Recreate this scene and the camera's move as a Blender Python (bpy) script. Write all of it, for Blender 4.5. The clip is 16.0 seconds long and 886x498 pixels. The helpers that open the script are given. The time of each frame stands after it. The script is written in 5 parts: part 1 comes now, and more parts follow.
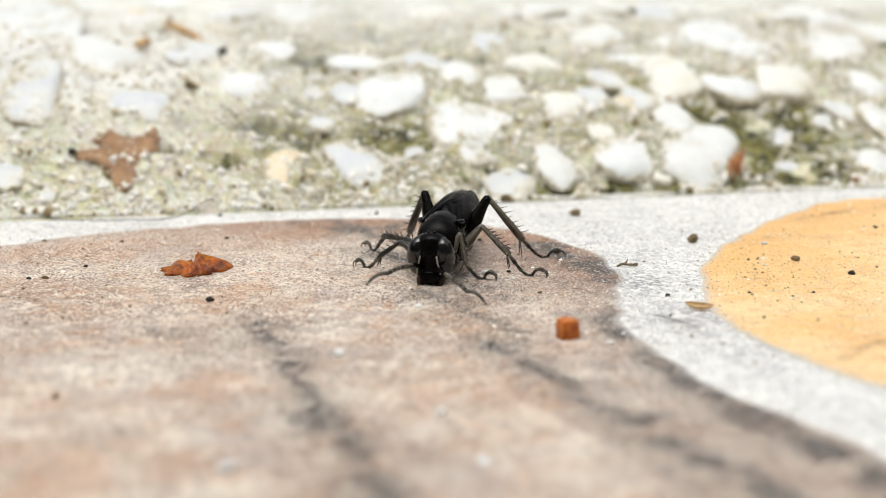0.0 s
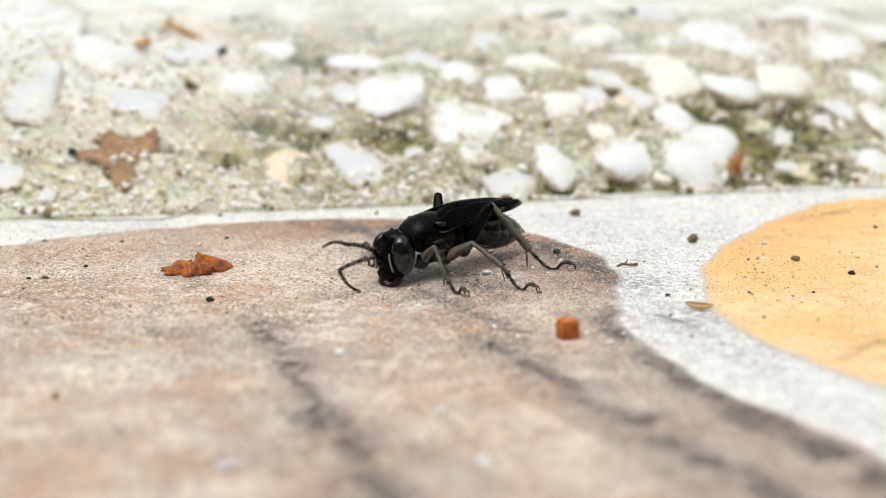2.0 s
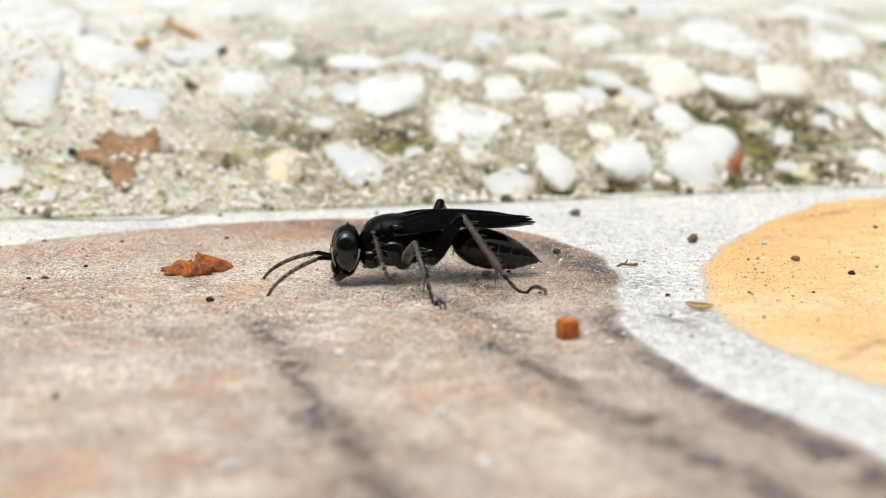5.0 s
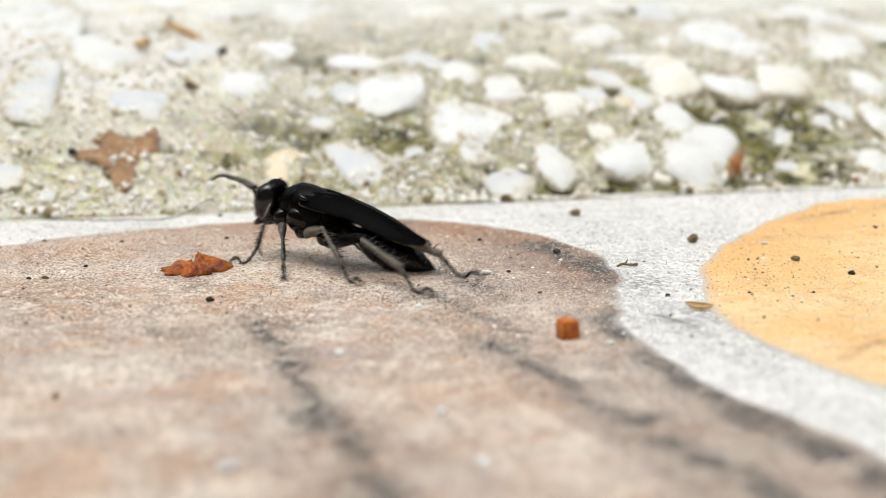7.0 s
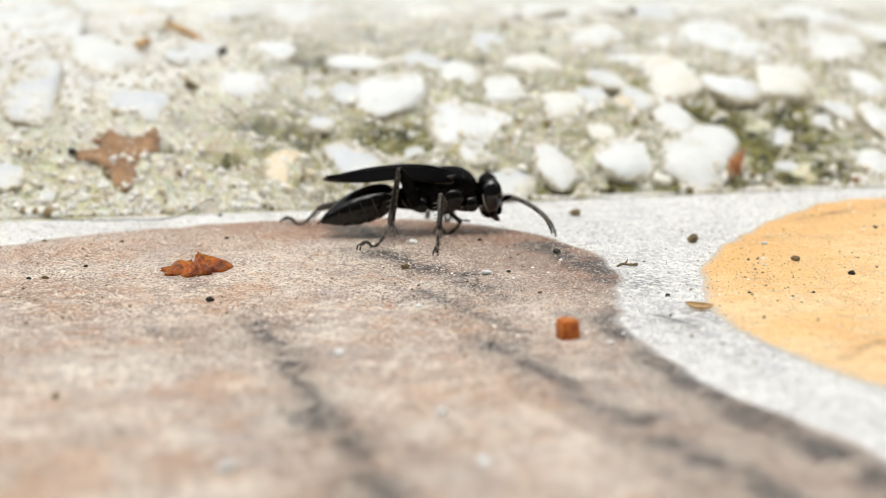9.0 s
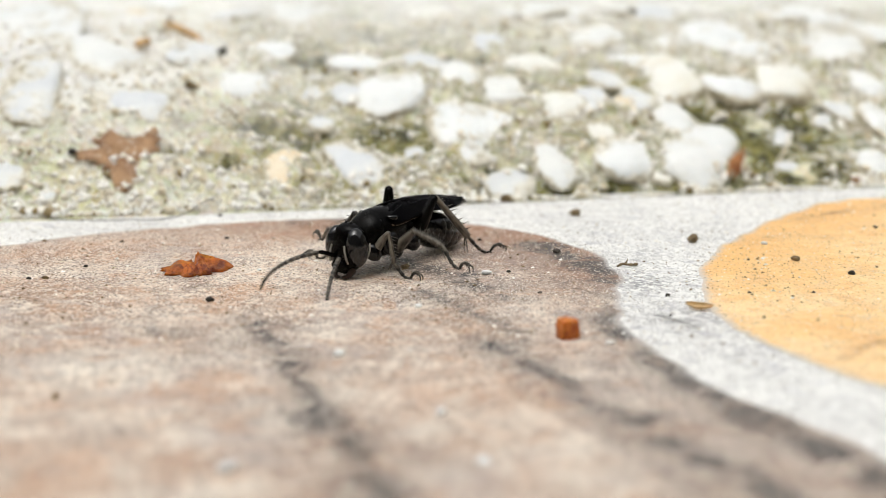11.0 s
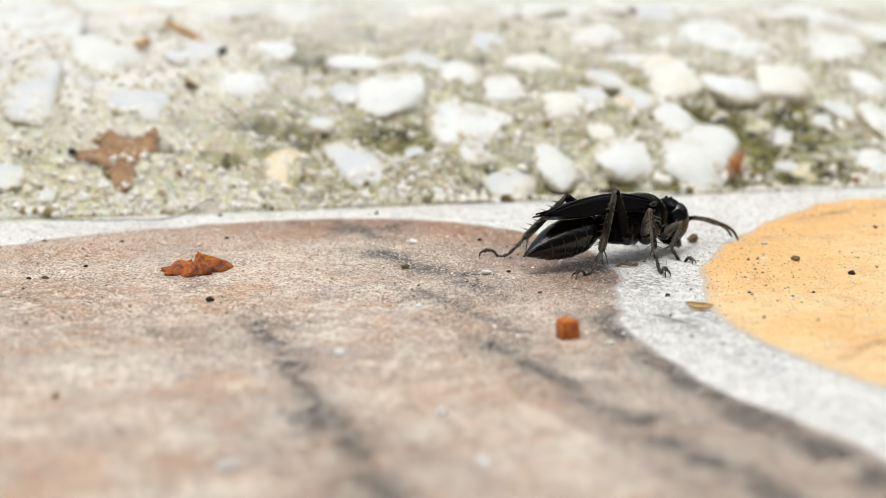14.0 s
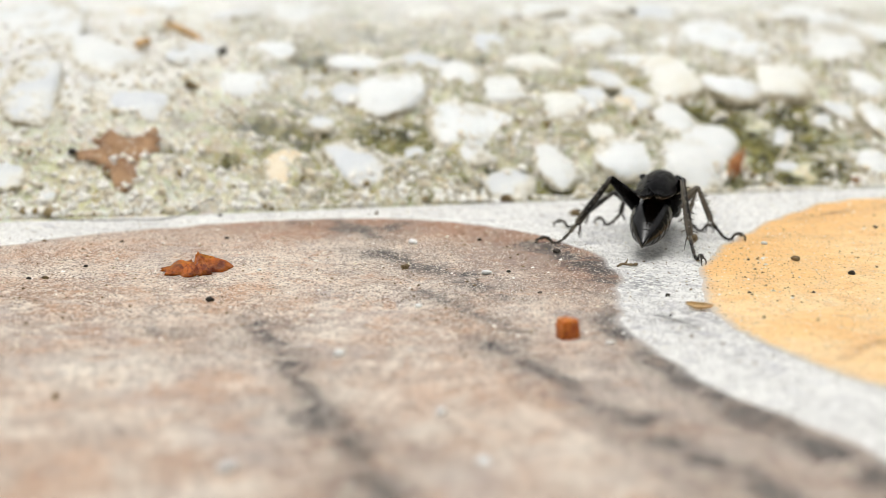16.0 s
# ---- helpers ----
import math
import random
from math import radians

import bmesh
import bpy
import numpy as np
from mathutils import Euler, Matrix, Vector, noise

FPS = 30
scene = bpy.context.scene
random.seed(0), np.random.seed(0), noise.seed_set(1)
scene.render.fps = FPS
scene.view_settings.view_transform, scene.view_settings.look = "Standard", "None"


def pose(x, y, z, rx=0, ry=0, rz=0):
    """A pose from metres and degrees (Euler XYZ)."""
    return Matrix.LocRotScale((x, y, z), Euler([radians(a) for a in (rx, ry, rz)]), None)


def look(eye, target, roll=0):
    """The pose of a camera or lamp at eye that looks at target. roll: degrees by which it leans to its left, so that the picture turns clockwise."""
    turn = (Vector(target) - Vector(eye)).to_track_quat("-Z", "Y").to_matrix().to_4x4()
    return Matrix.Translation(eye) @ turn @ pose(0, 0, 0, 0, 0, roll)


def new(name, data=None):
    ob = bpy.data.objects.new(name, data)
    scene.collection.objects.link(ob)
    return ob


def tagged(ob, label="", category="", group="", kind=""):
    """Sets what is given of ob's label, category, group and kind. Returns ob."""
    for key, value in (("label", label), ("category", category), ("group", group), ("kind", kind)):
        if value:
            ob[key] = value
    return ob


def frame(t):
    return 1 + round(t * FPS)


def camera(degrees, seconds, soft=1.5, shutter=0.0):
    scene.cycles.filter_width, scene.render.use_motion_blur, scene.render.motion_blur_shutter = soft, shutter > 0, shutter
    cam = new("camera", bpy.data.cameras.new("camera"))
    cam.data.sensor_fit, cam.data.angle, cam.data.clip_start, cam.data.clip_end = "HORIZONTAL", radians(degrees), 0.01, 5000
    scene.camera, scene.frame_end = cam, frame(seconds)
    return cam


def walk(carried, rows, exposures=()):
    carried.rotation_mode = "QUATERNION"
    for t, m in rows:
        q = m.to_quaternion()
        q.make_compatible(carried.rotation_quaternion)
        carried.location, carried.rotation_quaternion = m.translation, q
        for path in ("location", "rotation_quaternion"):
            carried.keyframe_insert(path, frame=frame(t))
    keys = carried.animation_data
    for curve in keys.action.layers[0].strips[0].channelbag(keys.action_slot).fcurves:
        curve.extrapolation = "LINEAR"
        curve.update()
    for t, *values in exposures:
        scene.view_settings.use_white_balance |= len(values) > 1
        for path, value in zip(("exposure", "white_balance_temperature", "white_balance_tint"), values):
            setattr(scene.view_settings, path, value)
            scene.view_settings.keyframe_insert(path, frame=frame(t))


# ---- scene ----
MM = 0.001

# ---------------------------------------------------------------- camera
cam = camera(36, 16.0, soft=0.6, shutter=0.5)
cam.data.dof.use_dof = True
cam.data.dof.focus_distance = 0.0845
cam.data.dof.aperture_fstop = 35
EYE = (0, 0, 0.021)
STAND = look(EYE, (0, 0.1, 0.021 - 0.1 * math.tan(radians(13.3))))
walk(cam, [(0.0, STAND), (16.0, STAND)], exposures=[(0.0, 0.34), (7.0, 0.32), (16.0, 0.27)])

# ---------------------------------------------------------------- light: an overcast noon
world = bpy.data.worlds.new("sky")
world.use_nodes = True
scene.world = world
wn = world.node_tree
sky = wn.nodes.new("ShaderNodeTexSky")
sky.sky_type, sky.sun_disc = "NISHITA", False
sky.sun_elevation, sky.sun_rotation = radians(70), radians(203)
sky.air_density, sky.dust_density = 1.0, 6.0
pale = wn.nodes.new("ShaderNodeHueSaturation")
pale.inputs["Saturation"].default_value = 0.04
wn.links.new(sky.outputs[0], pale.inputs["Color"])
wn.links.new(pale.outputs[0], wn.nodes["Background"].inputs["Color"])
wn.nodes["Background"].inputs["Strength"].default_value = 0.15
sun_data = bpy.data.lights.new("sun", "SUN")
sun_data.energy, sun_data.angle, sun_data.color = 1.0, radians(60), (1.0, 0.96, 0.89)
sun = new("sun", sun_data)
sun.matrix_world = look((-0.05, -0.12, 0.35), (0.0, 0.0, 0.0))


# ---------------------------------------------------------------- materials
class Nodes:
    """A node material: short calls that return output sockets."""

    def __init__(self, name):
        self.m = bpy.data.materials.new(name)
        self.m.use_nodes = True
        self.t = self.m.node_tree
        self.p = self.t.nodes["Principled BSDF"]
        self.where = self.add("ShaderNodeTexCoord").outputs["Object"]

    def add(self, kind, **values):
        n = self.t.nodes.new(kind)
        for k, v in values.items():
            setattr(n, k, v)
        return n

    def put(self, socket, v):
        if isinstance(v, bpy.types.NodeSocket):
            self.t.links.new(v, socket)
        elif isinstance(v, tuple) and len(v) == 3 and socket.type == "RGBA":
            socket.default_value = (*v, 1)
        else:
            socket.default_value = v

    def noise(self, scale, detail=4.0, rough=0.55, at=None, stretch=None, warp=0.0):
        n = self.add("ShaderNodeTexNoise")
        at = at or self.where
        if stretch:
            turn = self.add("ShaderNodeMapping")
            self.put(turn.inputs["Vector"], at)
            turn.inputs["Rotation"].default_value = (0, 0, radians(stretch[3]))
            mp = self.add("ShaderNodeMapping")
            self.put(mp.inputs["Vector"], turn.outputs[0])
            mp.inputs["Scale"].default_value = stretch[:3]
            at = mp.outputs[0]
        self.put(n.inputs["Vector"], at)
        n.inputs["Scale"].default_value = scale
        n.inputs["Detail"].default_value = detail
        n.inputs["Roughness"].default_value = rough
        n.inputs["Distortion"].default_value = warp
        return n.outputs[0]

    def cells(self, scale, feature="F1", out=0):
        n = self.add("ShaderNodeTexVoronoi", feature=feature)
        self.put(n.inputs["Vector"], self.where)
        n.inputs["Scale"].default_value = scale
        return n.outputs[out]

    def ramp(self, v, lo, hi, a=0.0, b=1.0):
        n = self.add("ShaderNodeMapRange", interpolation_type="SMOOTHSTEP")
        for i, w in enumerate((v, lo, hi, a, b)):
            self.put(n.inputs[i], w)
        return n.outputs[0]

    def mul(self, a, b, op="MULTIPLY"):
        n = self.add("ShaderNodeMath", operation=op)
        self.put(n.inputs[0], a)
        self.put(n.inputs[1], b)
        return n.outputs[0]

    def mix(self, f, a, b, blend="MIX"):
        n = self.add("ShaderNodeMix", data_type="RGBA", blend_type=blend)
        self.put(n.inputs[0], f)
        self.put(n.inputs[6], a)
        self.put(n.inputs[7], b)
        return n.outputs[2]

    def attribute(self, name):
        return self.add("ShaderNodeAttribute", attribute_name=name).outputs["Fac"]

    def chance(self):
        return self.add("ShaderNodeObjectInfo").outputs["Random"]

    def island(self):
        return self.add("ShaderNodeNewGeometry").outputs["Random Per Island"]

    def bump(self, height, strength, distance):
        n = self.add("ShaderNodeBump")
        n.inputs["Strength"].default_value = strength
        n.inputs["Distance"].default_value = distance
        self.put(n.inputs["Height"], height)
        self.put(self.p.inputs["Normal"], n.outputs[0])

    def done(self, colour, rough=0.6, **more):
        self.put(self.p.inputs["Base Color"], colour)
        self.put(self.p.inputs["Roughness"], rough)
        for k, v in more.items():
            self.put(self.p.inputs[k.replace("_", " ")], v)
        return self.m


def tile_white():
    n = Nodes("white_grout_glaze")
    broad = n.noise(60, 3)
    streak = n.noise(520, 7, 0.8, stretch=(0.55, 1.3, 1, 12), warp=0.6)
    grain = n.noise(2800, 2, 0.55)
    c = n.mix(n.ramp(broad, 0.35, 0.7), (0.85, 0.85, 0.81), (0.73, 0.73, 0.70))
    c = n.mix(n.mul(n.ramp(streak, 0.50, 0.68), 0.5), c, (0.42, 0.42, 0.43))
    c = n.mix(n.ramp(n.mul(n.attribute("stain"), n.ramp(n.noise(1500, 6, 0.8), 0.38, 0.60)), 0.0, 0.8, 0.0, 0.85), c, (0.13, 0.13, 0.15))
    sand, dustier = n.cells(3600, out=1), n.cells(7500, out=1)
    dab = n.noise(850, 4, 0.65, stretch=(0.6, 1.2, 1, 20), warp=0.5)
    c = n.mix(n.mul(n.ramp(dab, 0.55, 0.63), 0.55), c, (0.40, 0.40, 0.44))
    c = n.mix(n.mul(n.ramp(grain, 0.52, 0.66), 0.20), c, (0.40, 0.39, 0.38))
    c = n.mix(n.mul(n.ramp(sand, 0.64, 0.78), 0.25), c, (0.40, 0.39, 0.38))
    c = n.mix(n.mul(n.ramp(sand, 0.42, 0.30), 0.6), c, (0.88, 0.88, 0.85))
    c = n.mix(n.mul(n.ramp(dustier, 0.70, 0.80), 0.65), c, (0.24, 0.23, 0.22))
    n.bump(n.noise(2800, 4, 0.7), 0.7, 0.00018)
    return n.done(c, 0.55)


def tile_stone(name, light, mid, dark, vein, pale, rim, warm, grit=1.0):
    n = Nodes(name)
    cool = tuple(0.42 * c for c in (1.0, 0.93, 0.91))
    shade = tuple(0.6 * a + 0.4 * b for a, b in zip(dark, (0.22, 0.20, 0.20)))
    brown = tuple(0.5 * a + 0.5 * b for a, b in zip(dark, warm))
    broad = n.noise(110, 5, 0.65, stretch=(0.6, 1.4, 1, 66), warp=0.8)
    band = n.noise(150, 6, 0.65, stretch=(0.4, 1.7, 1, 70), warp=1.2)
    wisp = n.noise(110, 4, 0.6, stretch=(0.45, 1.6, 1, 74), warp=0.8)
    grain = n.noise(5200, 2, 0.55)
    fine = n.noise(8200, 2, 0.6)
    blotch = n.noise(650, 4, 0.7)
    c = n.mix(n.ramp(broad, 0.43, 0.58), light, mid)
    c = n.mix(n.mul(n.ramp(band, 0.50, 0.62), 0.65), c, dark)
    c = n.mix(n.mul(n.ramp(wisp, 0.52, 0.64), 0.7), c, pale)
    tone = n.mul(n.attribute("tone"), n.ramp(n.noise(200, 4, 0.65), 0.30, 0.62, 0.45, 1.25))
    c = n.mix(n.ramp(tone, 0.0, 0.55), c, pale)
    c = n.mix(n.ramp(n.mul(tone, -1.0), 0.0, 0.55, 0.0, 0.9), c, brown)
    c = n.mix(n.mul(n.ramp(n.noise(130, 4, 0.6), 0.50, 0.62), 0.7), c, warm)
    c = n.mix(n.mul(n.ramp(blotch, 0.52, 0.64), 0.5), c, dark)
    c = n.mix(n.mul(n.ramp(blotch, 0.46, 0.36), 0.55), c, pale)
    # cool grey clouds and fine wavy lines
    c = n.mix(n.mul(n.ramp(n.noise(95, 5, 0.65, warp=0.5), 0.50, 0.62), 0.55 * grit), c, cool)
    line = n.noise(260, 5, 0.65, stretch=(0.3, 1.6, 1, -14), warp=0.9)
    c = n.mix(n.mul(n.ramp(line, 0.53, 0.62), 0.5), c, warm)
    c = n.mix(n.mul(n.ramp(line, 0.46, 0.37), 0.6), c, pale)
    # mottles a millimetre or two across
    mottle = n.noise(420, 5, 0.72, warp=1.0)
    c = n.mix(n.mul(n.ramp(mottle, 0.53, 0.62), 0.75 * grit), c, pale)
    c = n.mix(n.mul(n.ramp(mottle, 0.47, 0.37), 0.75 * grit), c, warm)
    ripple = n.noise(330, 6, 0.7, stretch=(0.45, 1.5, 1, 24), warp=1.4)
    c = n.mix(n.mul(n.ramp(ripple, 0.55, 0.62), 0.45 * grit), c, cool)
    c = n.mix(n.mul(n.attribute("rim"), n.ramp(n.noise(230, 5, 0.7), 0.38, 0.58, 0.35, 1.0)), c, rim)
    # sandy grain: pale and dark specks
    sand, dustier = n.cells(6500, out=1), n.cells(10500, out=1)
    patch = n.ramp(n.noise(240, 4, 0.65), 0.40, 0.60, 0.35 * grit, 1.35 * grit)
    c = n.mix(n.mul(n.mul(n.ramp(grain, 0.52, 0.62), 0.42), patch), c, pale)
    c = n.mix(n.mul(n.mul(n.ramp(grain, 0.47, 0.36), 0.48), patch), c, dark)
    c = n.mix(n.mul(n.mul(n.ramp(sand, 0.66, 0.78), 0.40), patch), c, pale)
    c = n.mix(n.mul(n.mul(n.ramp(sand, 0.36, 0.24), 0.50), patch), c, dark)
    # dark veins of the print, broken up by grain
    v = n.mul(n.mul(n.attribute("vein"), n.ramp(n.noise(380, 6, 0.7, warp=0.8), 0.40, 0.58, 0.28, 1.3)), n.ramp(fine, 0.34, 0.58, 0.40, 1.0))
    c = n.mix(n.ramp(n.mul(n.attribute("halo"), n.ramp(n.noise(300, 5, 0.7), 0.35, 0.6, 0.35, 1.1)), 0.05, 0.8, 0.0, 0.48 * min(1.0, grit * 1.6)), c, shade)
    c = n.mix(n.mul(n.ramp(n.attribute("rim"), 0.42, 0.98), n.ramp(n.noise(260, 5, 0.7, warp=0.6), 0.40, 0.60, 0.15, 0.72 * min(1.0, grit * 1.2))), c, rim)
    c = n.mix(n.ramp(v, 0.07, 0.95, 0.0, 0.94), c, vein)
    c = n.mix(n.mul(n.ramp(dustier, 0.70, 0.80), 0.60 * grit), c, pale)
    c = n.mix(n.mul(n.ramp(dustier, 0.27, 0.18), 0.80 * grit), c, (0.09, 0.07, 0.055))
    # the print fades into the white ground
    c = n.mix(n.ramp(n.mul(n.attribute("edge"), n.noise(1600, 4, 0.75), "ADD"), 0.85, 1.40, 0.0, 0.75), c, (0.56, 0.55, 0.53))
    n.bump(n.noise(4200, 4, 0.7), 0.6, 0.00012)
    return n.done(c, n.ramp(grain, 0.3, 0.7, 0.42, 0.6))


def cement():
    n = Nodes("sandy_cement")
    broad = n.noise(90, 4, 0.6)
    sand = n.noise(1500, 5, 0.7)
    cell = n.cells(900, out=1)
    c = n.mix(n.ramp(broad, 0.35, 0.65), (0.77, 0.75, 0.59), (0.59, 0.55, 0.33))
    c = n.mix(n.mul(n.ramp(n.noise(300, 5, 0.7), 0.50, 0.64), 0.45), c, (0.41, 0.39, 0.20))
    c = n.mix(n.ramp(sand, 0.48, 0.62), c, (0.82, 0.82, 0.73))
    c = n.mix(n.mul(n.ramp(sand, 0.46, 0.36), 0.55), c, (0.33, 0.29, 0.15))
    c = n.mix(0.18, c, cell, "SOFT_LIGHT")
    green = n.mix(n.ramp(n.noise(700, 4), 0.35, 0.65), (0.030, 0.032, 0.012), (0.22, 0.20, 0.052))
    c = n.mix(n.mul(n.mul(n.attribute("moss"), n.ramp(n.noise(330, 5, 0.7), 0.33, 0.52)), n.ramp(n.noise(1300, 4, 0.75), 0.38, 0.55, 0.45, 1.1)), c, green)
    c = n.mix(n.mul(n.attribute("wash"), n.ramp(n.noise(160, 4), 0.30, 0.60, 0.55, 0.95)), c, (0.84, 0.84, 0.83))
    n.bump(n.noise(1800, 5, 0.75), 0.8, 0.0003)
    return n.done(c, 0.85)


def quartz(name, a, b, stain, clear=0.0):
    n = Nodes(name)
    cloud = n.noise(260, 4, 0.6)
    c = n.mix(n.ramp(cloud, 0.35, 0.68), a, b)
    c = n.mix(n.mul(n.ramp(n.noise(420, 5, 0.7), 0.54, 0.72), 0.6), c, stain)
    c = n.mix(n.mul(n.chance(), 0.22), c, stain)
    # cement left on the flanks
    film = n.mul(n.attribute("film"), n.mul(n.noise(500, 5, 0.75), 1.6, "MULTIPLY"), "ADD")
    film = n.ramp(film, 1.15, 1.45)
    sandy = n.mix(n.ramp(n.noise(1500, 5, 0.7), 0.42, 0.60), (0.36, 0.31, 0.18), (0.82, 0.79, 0.69))
    c = n.mix(n.mul(film, 0.9), c, sandy)
    n.bump(n.noise(700, 5, 0.7), 0.6, 0.0005)
    return n.done(c, 0.42, Subsurface_Weight=clear, Subsurface_Radius=(0.001, 0.001, 0.001), Subsurface_Scale=1.0)


def rusty():
    """Flaking rust: brown plates, paler scuffs, and cement dust caught on it."""
    n = Nodes("rust_flake")
    c = n.mix(n.ramp(n.noise(420, 5, 0.7), 0.38, 0.62), (0.43, 0.26, 0.135), (0.23, 0.12, 0.06))
    c = n.mix(n.mul(n.ramp(n.noise(900, 5, 0.75), 0.54, 0.66), 0.7), c, (0.60, 0.42, 0.28))
    c = n.mix(n.ramp(n.noise(2200, 4, 0.7), 0.60, 0.68), c, (0.80, 0.74, 0.62))
    c = n.mix(n.mul(n.ramp(n.noise(1100, 4, 0.7), 0.42, 0.32), 0.8), c, (0.11, 0.05, 0.025))
    n.bump(n.noise(1200, 5, 0.75), 0.8, 0.0004)
    return n.done(c, 0.8)


def speckled(name, a, b, scale, rough=0.8, bump=0.0002, **more):
    n = Nodes(name)
    c = n.mix(n.ramp(n.noise(scale, 5, 0.7), 0.36, 0.64), a, b)
    c = n.mix(n.mul(n.chance(), 0.25), c, b)
    n.bump(n.noise(scale * 1.7, 4, 0.7), 0.7, bump)
    return n.done(c, rough, **more)


def chitin(name, a, b, rough, scale=2600, bump=0.00003, **more):
    n = Nodes(name)
    c = n.mix(n.ramp(n.noise(scale * 0.25, 4), 0.4, 0.7), a, b)
    r = n.ramp(n.noise(scale * 0.4, 4, 0.7), 0.3, 0.7, rough - 0.07, rough + 0.10)
    n.bump(n.noise(scale * 3, 3, 0.7), 0.5, bump)
    return n.done(c, r, **more)


WHITE = tile_white()
PINKISH = tile_stone("pinkish_stone_glaze", (0.68, 0.54, 0.425), (0.43, 0.31, 0.24), (0.20, 0.13, 0.098), (0.034, 0.031, 0.034), (0.84, 0.755, 0.635), (0.31, 0.125, 0.05), (0.53, 0.29, 0.155))
YELLOWISH = tile_stone("yellow_stone_glaze", (0.93, 0.69, 0.37), (0.88, 0.58, 0.26), (0.74, 0.38, 0.12), (0.40, 0.17, 0.06), (0.92, 0.69, 0.38), (0.86, 0.50, 0.17), (0.88, 0.52, 0.18), 0.42)
CEMENT = cement()
QUARTZ = [
    quartz("white_quartz", (0.81, 0.83, 0.815), (0.72, 0.755, 0.76), (0.66, 0.62, 0.50), 0.3),
    quartz("cream_quartz", (0.81, 0.82, 0.775), (0.78, 0.78, 0.70), (0.66, 0.58, 0.42), 0.2),
    quartz("grey_quartz", (0.64, 0.67, 0.69), (0.76, 0.78, 0.77), (0.60, 0.58, 0.48), 0.35),
    quartz("peach_quartz", (0.76, 0.73, 0.61), (0.73, 0.62, 0.42), (0.80, 0.50, 0.17), 0.1),
]
SOIL = speckled("brown_soil", (0.10, 0.07, 0.035), (0.30, 0.22, 0.12), 2500, 0.95, 0.0003)
CHAR = speckled("black_grit", (0.012, 0.011, 0.010), (0.05, 0.04, 0.03), 2500, 0.8)
AMBER = speckled("orange_resin", (0.68, 0.18, 0.016), (0.17, 0.036, 0.007), 1100, 0.18, 0.0006, Subsurface_Weight=0.25, Subsurface_Radius=(0.0012, 0.0005, 0.0002), Subsurface_Scale=1.0)
ORANGE = speckled("orange_crumb", (0.80, 0.25, 0.028), (0.36, 0.085, 0.012), 1000, 0.45, 0.0005, Subsurface_Weight=0.25, Subsurface_Radius=(0.0012, 0.0005, 0.0002), Subsurface_Scale=1.0)
ORANGE_RUST = speckled("orange_rust", (0.52, 0.24, 0.09), (0.27, 0.10, 0.035), 800, 0.8, 0.0004)
RUST = rusty()
HUSK = speckled("pale_husk", (0.84, 0.66, 0.38), (0.66, 0.44, 0.19), 700, 0.6)
STRAW = speckled("dry_straw", (0.70, 0.47, 0.21), (0.46, 0.26, 0.09), 900, 0.7)
THREAD = speckled("grey_fibre", (0.12, 0.11, 0.10), (0.05, 0.05, 0.05), 2000, 0.6)

def leg_chitin():
    """Dark leg skin with pale dusty hair in streaks along the limb."""
    n = Nodes("dusty_leg_chitin")
    streak = n.noise(1800, 5, 0.7, stretch=(0.16, 1.0, 1.0, 0))
    c = n.mix(n.ramp(streak, 0.42, 0.62), (0.007, 0.006, 0.005), (0.17, 0.148, 0.115))
    n.bump(n.noise(9000, 3, 0.7), 0.6, 0.00005)
    return n.done(c, n.ramp(streak, 0.3, 0.7, 0.26, 0.5), Specular_IOR_Level=0.42)


BLACK = chitin("black_chitin", (0.0012, 0.0012, 0.0012), (0.004, 0.0036, 0.003), 0.20, bump=0.00003, IOR=1.16)
GLOSS = chitin("glossy_black_chitin", (0.0012, 0.0012, 0.0013), (0.004, 0.0034, 0.003), 0.13, 1800, 0.00002, Specular_IOR_Level=0.38)
DULL = leg_chitin()
EYE_GLAZE = chitin("compound_eye", (0.0012, 0.0013, 0.0018), (0.003, 0.0035, 0.005), 0.14, 9000, 0.000004, Specular_IOR_Level=0.6)
ORBIT = chitin("pale_orbit_hair", (0.30, 0.28, 0.24), (0.15, 0.14, 0.115), 0.6)
JAW = chitin("reddish_mandible", (0.05, 0.016, 0.007), (0.016, 0.007, 0.004), 0.30, Specular_IOR_Level=0.35)
BAND = chitin("tan_segment_margin", (0.045, 0.034, 0.022), (0.006, 0.005, 0.004), 0.35, Specular_IOR_Level=0.25)
WING = chitin("smoky_wing", (0.002, 0.0019, 0.0024), (0.0045, 0.004, 0.004), 0.30, 700, 0.00002, Alpha=0.97, IOR=1.06)
WING_EDGE = chitin("brown_wing_tip", (0.11, 0.08, 0.05), (0.05, 0.034, 0.022), 0.35, 900, 0.00004, Alpha=0.72, Specular_IOR_Level=0.2)


# ---------------------------------------------------------------- mesh helpers
def link(name, bm, material, parent=None, smooth=True, label=""):
    me = bpy.data.meshes.new(name)
    bmesh.ops.recalc_face_normals(bm, faces=bm.faces)
    bm.to_mesh(me)
    bm.free()
    me.materials.append(material)
    for f in me.polygons:
        f.use_smooth = smooth
    ob = new(name, me)
    ob.parent = parent
    if label:
        ob["label"] = label
    return ob


def part(name, bm, material, parent, label=""):
    return link(name, bm, material, parent, True, label)


